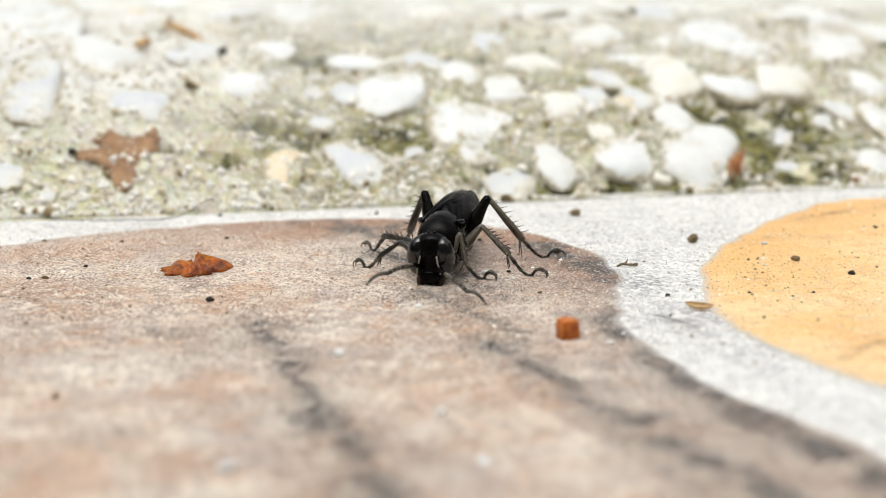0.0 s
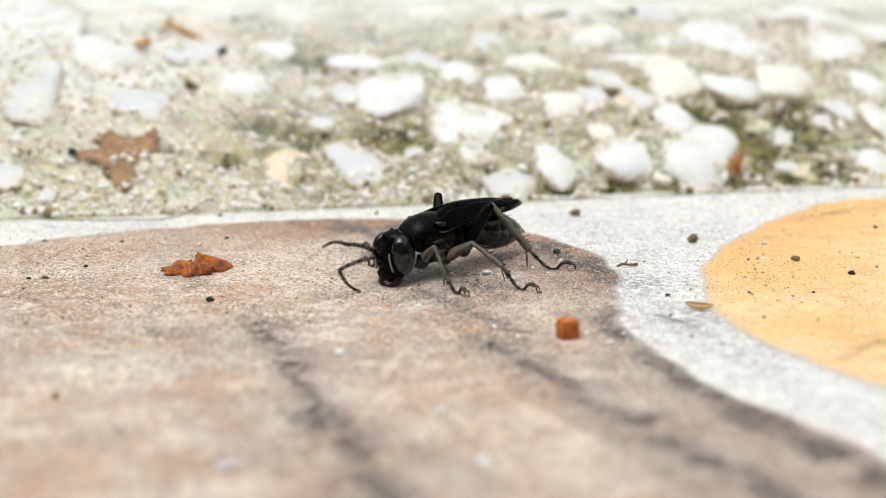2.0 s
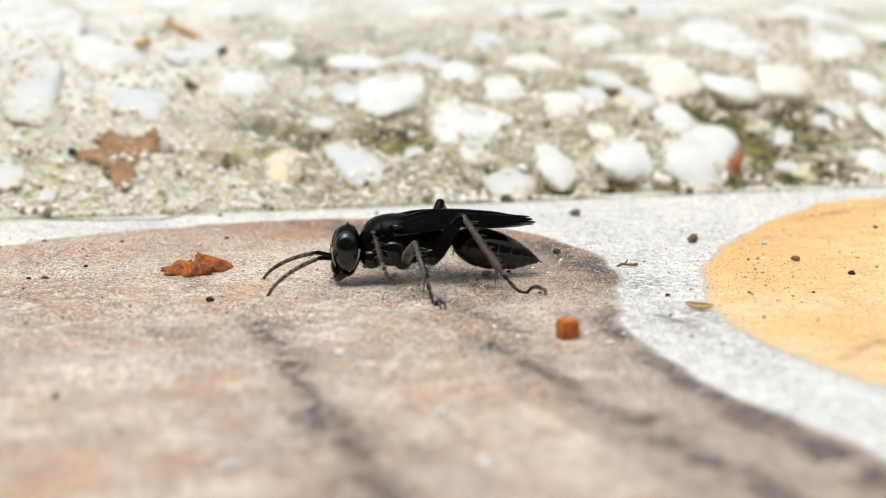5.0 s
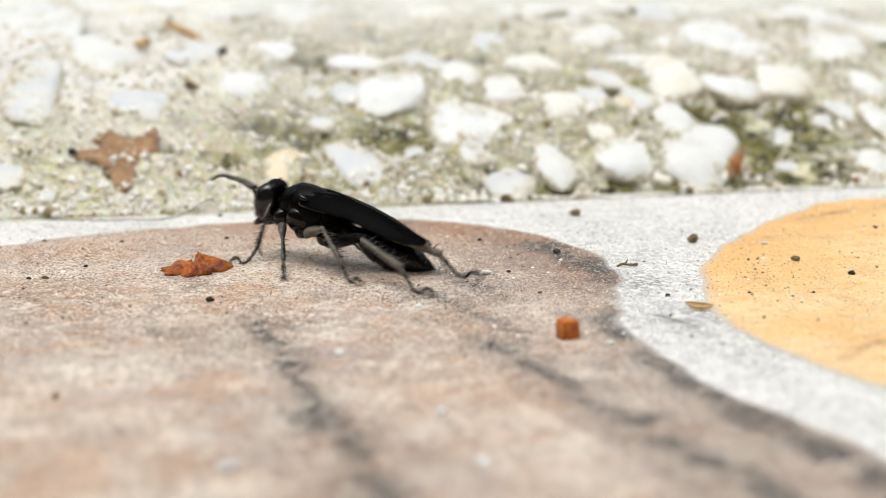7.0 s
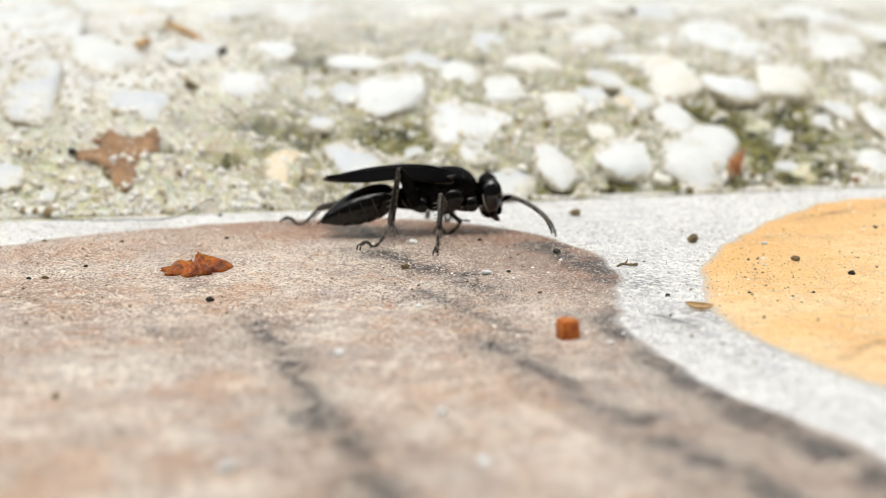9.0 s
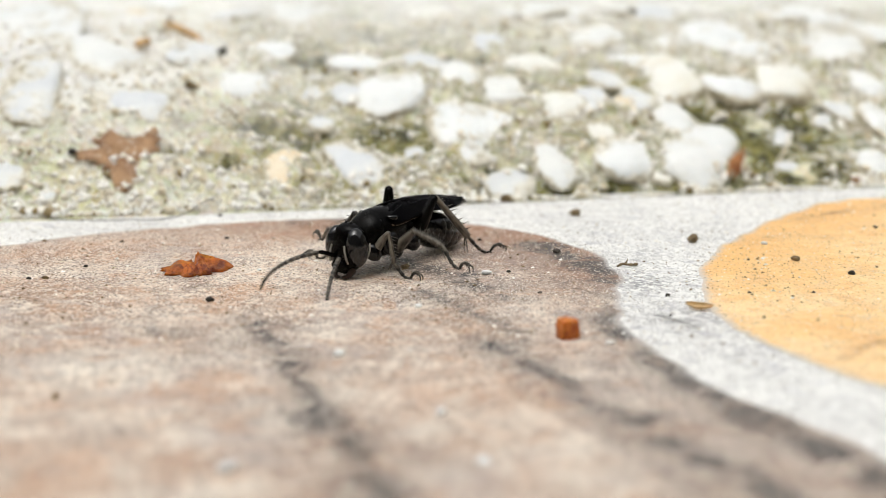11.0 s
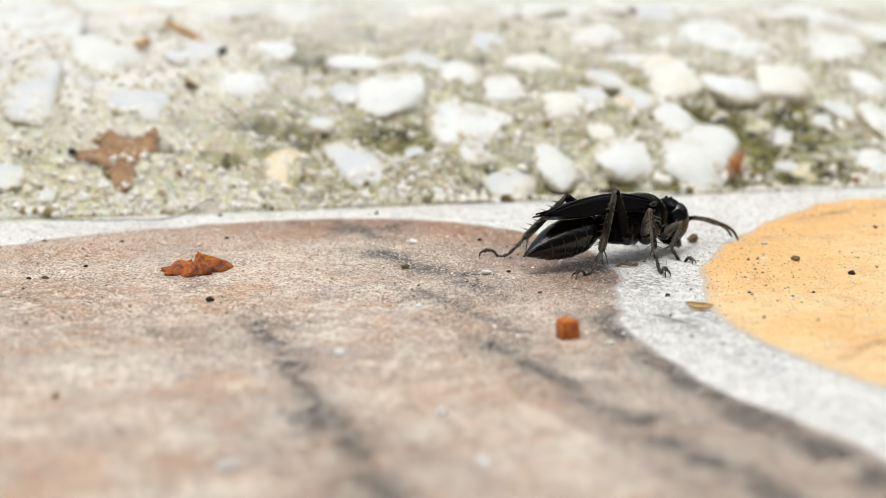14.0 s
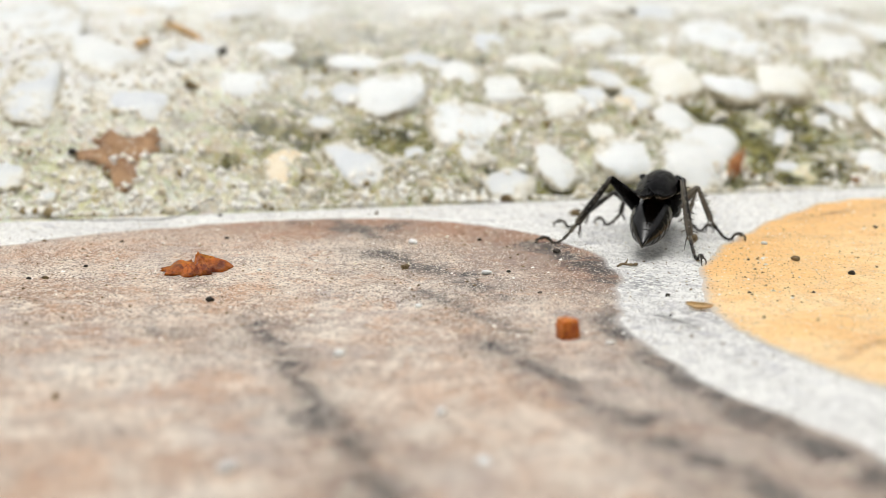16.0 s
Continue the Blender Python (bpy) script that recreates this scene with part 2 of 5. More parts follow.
def loft(bm, rings, count=24, cap=True):
    """Elliptic rings (centre, axis a, axis b) joined to a closed skin. Lengths in mm."""
    rows = []
    for c, a, b in rings:
        c, a, b = Vector(c), Vector(a), Vector(b)
        rows.append([bm.verts.new((c + a * math.cos(2 * math.pi * i / count) + b * math.sin(2 * math.pi * i / count)) * MM) for i in range(count)])
    for p, q in zip(rows, rows[1:]):
        for i in range(count):
            j = (i + 1) % count
            bm.faces.new((p[i], p[j], q[j], q[i]))
    if cap:
        bm.faces.new(rows[0][::-1])
        bm.faces.new(rows[-1])
    return rows


def body_loft(sections, count=28, grow=3):
    """A body part along y from (y, z, half width, half height) stations, smoothly filled in."""
    bm = bmesh.new()
    ss = np.array(sections, float)
    k = np.linspace(0, len(ss) - 1, (len(ss) - 1) * grow + 1)
    cols = []
    for c in range(4):
        v = []
        for x in k:
            i = min(int(x), len(ss) - 2)
            f = x - i
            p0, p1, p2, p3 = (ss[max(0, min(len(ss) - 1, i + d))][c] for d in (-1, 0, 1, 2))
            v.append(0.5 * (2 * p1 + (p2 - p0) * f + (2 * p0 - 5 * p1 + 4 * p2 - p3) * f * f + (3 * p1 - p0 - 3 * p2 + p3) * f ** 3))
        cols.append(v)
    loft(bm, [((0, y, z), (max(w, 0.01), 0, 0), (0, 0, max(h, 0.01))) for y, z, w, h in zip(*cols)], count)
    return bm


def tube(bm, points, radii, count=10):
    """A tapered tube through points (mm), capped."""
    pts = [Vector(p) for p in points]
    rings = []
    side = None
    for i, p in enumerate(pts):
        d = (pts[min(i + 1, len(pts) - 1)] - pts[max(i - 1, 0)]).normalized()
        if side is None:
            side = d.orthogonal().normalized()
        side = (side - d * side.dot(d)).normalized()
        r = radii[i]
        rings.append((p, side * r, d.cross(side) * r))
    loft(bm, rings, count)


def curve(points, steps):
    """Points along a smooth line through the given ones."""
    pts = [Vector(p) for p in points]
    out = []
    for i in range(len(pts) - 1):
        p0, p1, p2, p3 = pts[max(i - 1, 0)], pts[i], pts[i + 1], pts[min(i + 2, len(pts) - 1)]
        for s in range(steps):
            f = s / steps
            out.append(0.5 * (2 * p1 + (p2 - p0) * f + (2 * p0 - 5 * p1 + 4 * p2 - p3) * f * f + (3 * p1 - p0 - 3 * p2 + p3) * f ** 3))
    return out + [pts[-1]]


def lump(size, seed, rough=0.22, detail=2, facets=0.0):
    """A stone: a sphere pushed in and out by noise, size (x, y, z) in mm."""
    bm = bmesh.new()
    bmesh.ops.create_icosphere(bm, subdivisions=detail, radius=1.0)
    off = Vector((seed * 7.31, seed * 3.17, seed * 1.93))
    for v in bm.verts:
        n = v.co.normalized()
        r = 1 + rough * noise.noise(n * 1.1 + off) + rough * 0.5 * noise.noise(n * 2.6 + off)
        if facets:
            r *= 1 - facets * abs(noise.noise(n * 1.7 - off))
        v.co = Vector((n.x * size[0], n.y * size[1], n.z * size[2])) * (0.5 * r * MM)
    return bm


def broken_stone(size, seed, corners=34):
    """An angular stone: the hull of scattered points with blunted edges, size in mm."""
    rng = random.Random(round(seed * 100))
    bm = bmesh.new()
    for i in range(corners):
        d = Vector((rng.gauss(0, 1), rng.gauss(0, 1), rng.gauss(0, 1))).normalized()
        # boxy rather than round
        d = Vector([math.copysign(abs(c) ** 0.75, c) for c in d]) * rng.uniform(0.86, 1.08)
        bm.verts.new(Vector((d.x * size[0], d.y * size[1], d.z * size[2])) * (0.5 * MM))
    hull = bmesh.ops.convex_hull(bm, input=bm.verts[:])
    bmesh.ops.delete(bm, geom=[e for e in hull["geom_interior"] if isinstance(e, bmesh.types.BMVert)], context="VERTS")
    bmesh.ops.dissolve_limit(bm, angle_limit=radians(14), verts=bm.verts[:], edges=bm.edges[:])
    bmesh.ops.bevel(bm, geom=bm.edges[:], offset=0.07 * min(size) * MM, offset_type="OFFSET", segments=2, profile=0.5, affect="EDGES", clamp_overlap=True)
    bmesh.ops.triangulate(bm, faces=bm.faces[:])
    for k in range(5):
        bmesh.ops.smooth_vert(bm, verts=bm.verts[:], factor=0.5, use_axis_x=True, use_axis_y=True, use_axis_z=True)
    return bm


def chunk(size, seed):
    """A block with blunt, uneven corners."""
    bm = bmesh.new()
    bmesh.ops.create_cube(bm, size=1.0)
    bmesh.ops.subdivide_edges(bm, edges=bm.edges[:], cuts=7, use_grid_fill=True)
    for v in bm.verts:
        c = v.co
        k = 1 - 0.16 * (max(0, c.length - 0.55) / 0.3)
        w = 1 + 0.16 * noise.noise(c * 2.2 + Vector((seed, 0, 0))) + 0.10 * noise.noise(c * 6 + Vector((0, seed, 0)))
        v.co = Vector((c.x * size[0], c.y * size[1], c.z * size[2])) * (k * w * MM)
    return bm


# ---------------------------------------------------------------- the tile floor
EDGE = Vector((-32.39, 97.46, 0))            # a point on the tile's far edge
ALONG = Vector((0.9807, 0.1957, 0))          # along that edge
BACK = Vector((-0.1957, 0.9807, 0))          # away from it, up the bank


def to_bank(u, s):
    return EDGE + ALONG * u + BACK * s


def grid_mesh(name, us, vs, place, material, attributes, parent=None):
    """A sheet of points place(u, v) -> (x, y, z) in mm with named values per point."""
    me = bpy.data.meshes.new(name)
    pts = [place(u, v) for v in vs for u in us]
    nu = len(us)
    faces = [(j * nu + i, j * nu + i + 1, (j + 1) * nu + i + 1, (j + 1) * nu + i) for j in range(len(vs) - 1) for i in range(nu - 1)]
    me.from_pydata([(x * MM, y * MM, z * MM) for x, y, z in pts], [], faces)
    for key, values in attributes(np.array(pts)).items():
        a = me.attributes.new(key, "FLOAT", "POINT")
        a.data.foreach_set("value", np.asarray(values, np.float32))
    me.materials.append(material)
    me.polygons.foreach_set("use_smooth", [True] * len(me.polygons))
    ob = new(name, me)
    ob.parent = parent
    return ob


VEINS = []


def vein(points, width, strength):
    VEINS.append((np.array(points, float), width, strength))


def lay_veins():
    """The dark lines of the printed stone, in mm on the floor."""
    vein([(-10.5, 71.0), (-8.1, 65.5), (-6.5, 61.1), (-5.6, 56.6), (-4.1, 53.5), (-2.8, 50.5), (-1.8, 47.5)], 1.1, 1.0)
    vein([(2.8, 67.2), (4.3, 63.7), (5.9, 60.2), (7.2, 57.9), (8.5, 56.2)], 1.1, 1.2)
    vein([(9.5, 53.2), (10.6, 51.7), (11.6, 49.7), (12.7, 47.8)], 1.2, 1.8)
    vein([(9.4, 71.3), (10.0, 67.4), (10.8, 64.0), (11.7, 60.8)], 1.4, 1.8)
    vein([(11.7, 60.8), (12.7, 58.9), (13.8, 56.7)], 1.4, 1.1)
    vein([(13.8, 56.7), (14.6, 54.9), (15.9, 52.4), (17.7, 49.4)], 1.6, 1.8)
    vein([(-10.5, 97.1), (-7.4, 95.2), (-4.9, 93.9), (-2.6, 96.5)], 1.4, 1.1)
    vein([(6.5, 89.5), (8.0, 86.6), (9.8, 83.1), (10.6, 80.7)], 2.3, 1.6)
    vein([(-3.9, 87.7), (-1.6, 84.3), (1.3, 81.4), (3.2, 77.4)], 2.5, 0.78)
    vein([(-4.4, 88.3), (-3.1, 86.4), (-1.7, 84.0)], 0.8, 1.1)
    vein([(-8.1, 98.0), (-5.8, 95.0), (-4.0, 91.7)], 1.0, 1.1)
    vein([(-1.5, 77.4), (1.5, 74.4), (3.5, 69.4), (4.1, 65.5)], 1.4, 0.6)
    vein([(-15.5, 69.6), (-13.3, 67.9), (-12.0, 66.6)], 2.4, 0.45)
    vein([(-5.9, 57.3), (-3.8, 53.2), (-2.8, 50.2), (-2.0, 47.5)], 2.2, 0.8)
    vein([(-2.1, 49.7), (-3.1, 48.6), (-3.9, 47.0)], 1.7, 0.6)
    vein([(7.4, 80.0), (9.0, 76.2), (9.6, 72.6)], 1.9, 0.5)
    vein([(26.3, 97.7), (29.2, 100.5), (31.7, 101.7), (34.1, 103.0)], 0.9, 0.9)
    vein([(20.2, 64.6), (21.8, 66.6), (23.1, 68.4)], 0.9, 0.6)
    vein([(21.1, 90.7), (24.3, 92.8), (26.7, 91.5)], 1.3, 0.35)
    vein([(-3.1, 86.6), (-0.8, 82.8), (1.2, 79.4), (3.1, 76.2)], 2.2, 0.34)
    vein([(0.5, 72.6), (2.8, 68.4), (4.7, 64.6)], 1.8, 0.38)
    vein([(21.1, 68.0), (23.7, 69.2)], 0.6, 0.3)
    vein([(18.7, 65.7), (22.0, 64.1)], 0.5, 0.3)
    vein([(21.8, 89.0), (25.8, 92.4)], 0.4, 0.2)


def near_line(p, line):
    best = np.full(len(p), 1e9)
    for a, b in zip(line, line[1:]):
        d = b - a
        f = np.clip(((p - a) @ d) / max(d @ d, 1e-9), 0, 1)
        best = np.minimum(best, np.linalg.norm(p - (a + f[:, None] * d), axis=1))
    return best


def vein_values(p, widen=1.0):
    q = p[:, :2]
    wob = np.array([[noise.noise(Vector((x * 0.35, y * 0.35, 3.0))), noise.noise(Vector((x * 0.35, y * 0.35, 9.0)))] for x, y in q]) * 1.1
    out = np.zeros(len(q))
    for line, w, s in VEINS:
        w = w * 0.7
        d = near_line(q + wob, line)
        out = np.maximum(out, s * np.exp(-(d / (w * widen)) ** 2))
    return out


lay_veins()
# broad pale (+) and brown (-) patches of the print: x, y, half width, half depth, strength
PATCHES = [(-22.1, 77.4, 5.2, 4.5, -0.6), (-18.1, 70.5, 2.8, 2.1, -0.4), (-15.9, 62.4, 4.2, 3.0, 0.7), (-11.6, 64.6, 3.4, 1.8, 0.4), (-9.8, 52.1, 2.1, 1.5, -0.7), (-16.3, 49.4, 1.6, 2.2, -0.6), (-14.5, 53.5, 2.2, 1.3, -0.3), (-14.0, 56.9, 2.3, 1.3, 0.5), (-7.8, 56.6, 1.8, 2.8, 0.5), (-8.4, 49.4, 1.8, 1.1, 0.6), (8.3, 62.0, 3.0, 2.1, 0.5), (5.6, 53.5, 2.4, 1.4, 0.5), (10.8, 54.9, 2.5, 1.7, -0.3), (1.1, 53.2, 0.9, 1.6, -0.5), (-3.2, 50.2, 2.0, 2.9, -0.8), (-10.7, 49.7, 2.1, 1.7, -0.4), (-6.6, 68.4, 2.7, 2.0, 0.3), (1.0, 62.0, 1.4, 2.5, -0.4), (-0.6, 55.2, 2.0, 2.7, 0.4), (-4.8, 60.3, 1.6, 2.4, 0.3), (-6.1, 87.4, 4.5, 4.0, 0.4), (3.7, 90.7, 6.2, 3.4, -0.5)]


def tone_values(p):
    out = np.zeros(len(p))
    for x, y, w, d, k in PATCHES:
        out += k * np.exp(-((p[:, 0] - x) / w) ** 2 - ((p[:, 1] - y) / d) ** 2)
    return out


def outline(points, steps=24):
    return np.array([(p.x, p.y) for p in curve([(x, y, 0) for x, y in points], steps)])


def stone_face(name, points, centre, material, parent, label, rise=0.06):
    """One printed stone of the tile: a slightly raised glaze field inside a closed outline."""
    rim = outline(points + points[:1], 30)
    rim = np.array([(x + 0.5 * noise.noise(Vector((x * 0.4, y * 0.4, 1))) + 0.1 * noise.noise(Vector((x * 1.7, y * 1.7, 2))),
                     y + 0.5 * noise.noise(Vector((x * 0.4, y * 0.4, 5))) + 0.1 * noise.noise(Vector((x * 1.7, y * 1.7, 6)))) for x, y in rim])
    seg = np.r_[0, np.cumsum(np.linalg.norm(np.diff(rim, axis=0), axis=1))]
    us = np.linspace(0, seg[-1], 560)
    ring = np.c_[np.interp(us, seg, rim[:, 0]), np.interp(us, seg, rim[:, 1])]
    vs = np.r_[0.0, np.linspace(0.01, 0.93, 120), 0.95, 0.965, 0.98, 0.99, 0.995, 1.0]
    c = np.array(centre, float)

    def place(i, v):
        x, y = c + (ring[i] - c) * v
        reach = np.linalg.norm(ring[i] - c) * (1 - v)
        z = rise * min(1.0, reach / 0.35) + 0.012 * noise.noise(Vector((x, y, 0.3)))
        return x, y, max(z, 0.004)

    def values(p):
        v = np.repeat(vs, len(us))
        reach = (1 - v) * np.linalg.norm(np.tile(ring - c, (len(vs), 1)), axis=1)
        return {"vein": vein_values(p), "halo": vein_values(p, 3.0), "edge": np.exp(-reach / 0.7), "tone": tone_values(p), "rim": np.exp(-(reach / 8.0) ** 2) * np.clip((p[:, 1] - 76) / 6, 0, 1) * np.clip((p[:, 0] + 36) / 26, 0.30, 1)}

    ob = grid_mesh(name, range(len(us)), vs, place, material, values, parent)
    ob["label"] = label
    return ob


def bank_gap(p):
    return (p[:, :2] - np.array(EDGE[:2])) @ np.array(BACK[:2])


def white_values(p):
    # grey smears beside the stones
    out = np.zeros(len(p))
    for x, y, r, s in SMEARS:
        out = np.maximum(out, s * np.exp(-((p[:, 0] - x) ** 2 + (p[:, 1] - y) ** 2) / r ** 2))
    # a darker strip along the foot of the bank
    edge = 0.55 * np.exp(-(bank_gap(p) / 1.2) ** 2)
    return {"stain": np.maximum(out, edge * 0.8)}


SMEARS = [(11.5, 80.0, 3.5, 0.75), (13.5, 72.0, 4.0, 0.6), (16.0, 66.0, 4.0, 0.45), (12.5, 87.0, 3.0, 0.4)]


def floor_place(u, v):
    # the sheet runs up to the bank's foot
    p = to_bank(u, v)
    z = 0.02 * noise.noise(Vector((p.x * 0.5, p.y * 0.5, 0)))
    return p.x, p.y, z - 0.02


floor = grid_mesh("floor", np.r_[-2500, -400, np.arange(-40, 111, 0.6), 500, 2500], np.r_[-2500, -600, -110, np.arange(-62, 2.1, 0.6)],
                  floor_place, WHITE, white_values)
tagged(floor, "white-grouted ceramic floor tile printed with pebble shapes", "floor", kind="structure")
PINK = [(-37.2, 84.3), (-31.8, 88.5), (-26.1, 92.4), (-19.6, 95.5), (-12.6, 98.0), (-6.0, 98.8), (0.7, 97.5), (5.8, 94.0), (9.4, 89.3), (10.8, 84.3), (10.7, 78.7), (9.9, 73.6), (10.0, 69.6), (10.9, 66.2), (12.5, 61.3), (14.2, 58.5), (16.3, 54.8), (18.2, 51.7), (18.9, 48.6)] + [(26, 30), (-10, 18), (-60, 30), (-66, 70)]
YELLOW = [(41.1, 106.2), (35.3, 106.6), (30.4, 104.8), (25.7, 100.1), (21.2, 93.9), (17.7, 87.1), (15.8, 80.7), (15.1, 75.0), (15.7, 70.5), (17.3, 66.0), (19.0, 62.8), (21.0, 60.3), (23.8, 58.0)] + [(62, 64), (66, 90)]
stone_face("printed_stone", PINK, (-8, 68), PINKISH, floor, "pinkish-brown printed stone with dark grey veins")
stone_face("printed_stone", YELLOW, (42, 80), YELLOWISH, floor, "warm yellow printed stone with fine orange veins")


# ---------------------------------------------------------------- the pebble-dash bank
def bank_height(s):
    return 14.5 * (1 - math.exp(-max(s, 0) / 20.0)) if s > 0 else 0.6 * s


MOSS = [(61.6, 7.4, 6.0, 5.4), (66.9, 8.8, 3.1, 3.7), (57.4, 10.0, 2.5, 2.7), (40.1, 1.9, 2.7, 2.0), (37.0, 2.5, 1.8, 2.4), (30.6, 7.6, 3.7, 2.5), (20.6, 9.4, 2.8, 1.7), (24.1, 7.5, 2.3, 1.2), (49.0, 1.5, 3.2, 1.7), (25.7, 21.8, 3.1, 3.7), (33.5, 28.6, 3.8, 4.0), (10.7, 41.4, 2.4, 2.1), (64.2, 2.6, 4.4, 3.5), (50.5, 14.2, 2.0, 2.7), (12.4, 6.6, 1.0, 0.7), (16.7, 4.9, 1.3, 0.6), (13.8, 9.9, 1.2, 0.7), (38.1, 21.1, 3.1, 2.4), (43.1, 1.0, 1.8, 1.6), (47.8, 0.9, 2.1, 1.6), (52.1, 1.0, 1.9, 1.7), (37.7, 1.4, 1.3, 1.6), (64.5, 1.0, 2.9, 0.9), (57.5, 0.9, 2.4, 0.9)]


def bank_place(u, s):
    p = to_bank(u, s)
    h = bank_height(s)
    k = min(1.0, max(0.0, s / 2.0))
    h += k * (0.55 * noise.noise(Vector((u * 0.22, s * 0.22, 0))) + 0.38 * noise.noise(Vector((u * 0.7, s * 0.7, 4))) + 0.22 * noise.noise(Vector((u * 2.1, s * 2.1, 7))) + 0.12 * noise.noise(Vector((u * 4.5, s * 4.5, 2))))
    for mu, ms, w, d in MOSS:
        h -= 1.3 * k * math.exp(-((u - mu) / w) ** 2 - ((s - ms) / d) ** 2)
    return p.x, p.y, h


def mossy(u, s):
    return max(math.exp(-((u - mu) / w) ** 2 - ((s - ms) / d) ** 2) for mu, ms, w, d in MOSS)


def bank_values(p):
    q = p[:, :2] - np.array(EDGE[:2])
    u, s = q @ np.array(ALONG[:2]), q @ np.array(BACK[:2])
    moss = np.zeros(len(p))
    for mu, ms, w, d in MOSS:
        moss = np.maximum(moss, np.exp(-(((u - mu) / w) ** 2 + ((s - ms) / d) ** 2)))
    moss = np.maximum(np.minimum(2.3 * moss, 1.35), np.where(u < 19, 0.16, 0.60))
    # paler at the left end and higher up the slope
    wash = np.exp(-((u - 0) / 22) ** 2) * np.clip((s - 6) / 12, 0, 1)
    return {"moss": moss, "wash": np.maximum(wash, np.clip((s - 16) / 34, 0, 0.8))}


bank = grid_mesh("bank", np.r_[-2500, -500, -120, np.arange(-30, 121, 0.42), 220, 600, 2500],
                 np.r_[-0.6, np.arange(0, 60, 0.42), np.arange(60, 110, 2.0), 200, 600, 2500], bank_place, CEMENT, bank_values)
tagged(bank, "weathered exposed-aggregate concrete bank with green algae", "concrete", kind="structure")


def on_bank(u, s, lift=0.0):
    """Pose on the bank: x along the foot, y up the slope, z out of it."""
    x, y, z = bank_place(u, s)
    a = math.atan(14.5 / 20.0 * math.exp(-max(s, 0) / 20.0))
    up = BACK * math.cos(a) + Vector((0, 0, math.sin(a)))
    out = ALONG.cross(up)
    m = Matrix((ALONG, up, out)).transposed().to_4x4()
    m.translation = (Vector((x, y, z)) + out * lift) * MM
    return m


def film_on(me, half):
    """How far down its flank each corner of a pebble lies, for the cement film."""
    a = me.attributes.new("film", "FLOAT", "POINT")
    a.data.foreach_set("value", [min(1.0, max(0.0, 1.0 - v.co.z / half)) for v in me.vertices])


def pebbles(*rows):
    for u, s, a, b, tone in rows:
        seed = u * 1.37 + s * 0.71
        th = min(0.42 * min(a, b), 2.3)
        ob = link("pebble", broken_stone((a * 1.28, b * 1.28, th * 1.2), seed), QUARTZ[tone], bank)
        film_on(ob.data, 0.5 * th * MM)
        ob.matrix_world = on_bank(u, s, (-0.56 if tone == 3 else 0.06 if u < 4 and s < 20 else -0.26 if s > 14 or u < 4 else -0.17) * th) @ pose(0, 0, 0, random.uniform(-8, 8), random.uniform(-8, 8), random.uniform(-18, 18))


pebbles((37.3, 8.1, 6.8, 7.4, 0), (19.5, 15.7, 6.4, 5.7, 0), (31.0, 13.1, 5.8, 6.6, 0), (55.1, 3.7, 5.5, 6.2, 0), (55.4, 10.1, 3.8, 6.4, 0), (57.5, 6.4, 4.7, 4.8, 0), (49.0, 3.9, 4.6, 4.3, 0), (43.2, 3.7, 3.1, 5.1, 0))
pebbles((39.3, 3.3, 3.7, 4.2, 2), (27.0, 4.2, 4.1, 5.3, 2), (29.7, 20.4, 5.7, 4.4, 0), (35.5, 19.9, 4.7, 5.0, 2), (38.0, 16.8, 3.5, 5.1, 0), (41.1, 13.9, 4.1, 4.5, 0), (45.7, 10.2, 4.0, 4.9, 1), (56.8, 15.3, 5.2, 6.9, 1))
pebbles((62.8, 14.2, 5.6, 6.7, 0), (54.6, 19.5, 6.4, 5.0, 0), (52.2, 35.0, 8.0, 11.1, 0), (26.6, 40.2, 7.8, 12.6, 0), (42.3, 24.5, 3.2, 5.5, 2), (65.7, 26.7, 7.5, 9.5, 0), (67.9, 14.5, 5.9, 6.1, 1), (76.9, 22.7, 7.6, 10.0, 0))
pebbles((75.2, 12.8, 3.3, 5.6, 0), (71.0, 9.4, 2.4, 4.1, 2), (73.1, 6.5, 2.6, 4.4, 0), (70.9, 2.8, 3.0, 3.4, 0), (64.0, 4.6, 2.1, 2.3, 2), (1.4, 14.5, 4.9, 9.8, 2), (9.4, 12.4, 6.4, 4.8, 2), (7.3, 23.6, 7.1, 9.6, 0))
pebbles((0.2, 34.2, 9.1, 16.5, 0), (12.9, 45.4, 5.5, 9.4, 0), (22.2, 3.6, 5.6, 4.6, 3), (24.8, 10.0, 2.0, 3.1, 2), (24.1, 13.9, 2.2, 3.1, 2), (27.4, 13.3, 2.3, 3.4, 2), (36.9, 3.2, 1.3, 1.5, 0), (0.2, 4.2, 2.4, 4.1, 2))
pebbles((48.6, 12.1, 2.6, 3.6, 2), (51.3, 10.3, 2.5, 4.2, 3), (33.7, 26.5, 1.3, 2.2, 1), (59.2, 37.9, 3.7, 6.2, 0), (75.8, 33.5, 5.6, 7.7, 0), (38.8, 36.0, 4.1, 6.7, 1), (59.9, 24.1, 3.9, 5.1, 0), (49.1, 39.3, 8.5, 12.6, 0))
pebbles((53.4, 26.9, 6.2, 7.3, 0), (63.8, 35.0, 7.3, 10.0, 2), (68.0, 21.9, 6.2, 6.3, 0), (79.6, 33.3, 7.5, 8.2, 0), (82.4, 25.8, 4.8, 8.2, 0), (53.1, 12.2, 3.0, 4.2, 2), (45.0, 19.1, 4.8, 4.3, 1), (51.9, 16.2, 4.1, 3.9, 2))
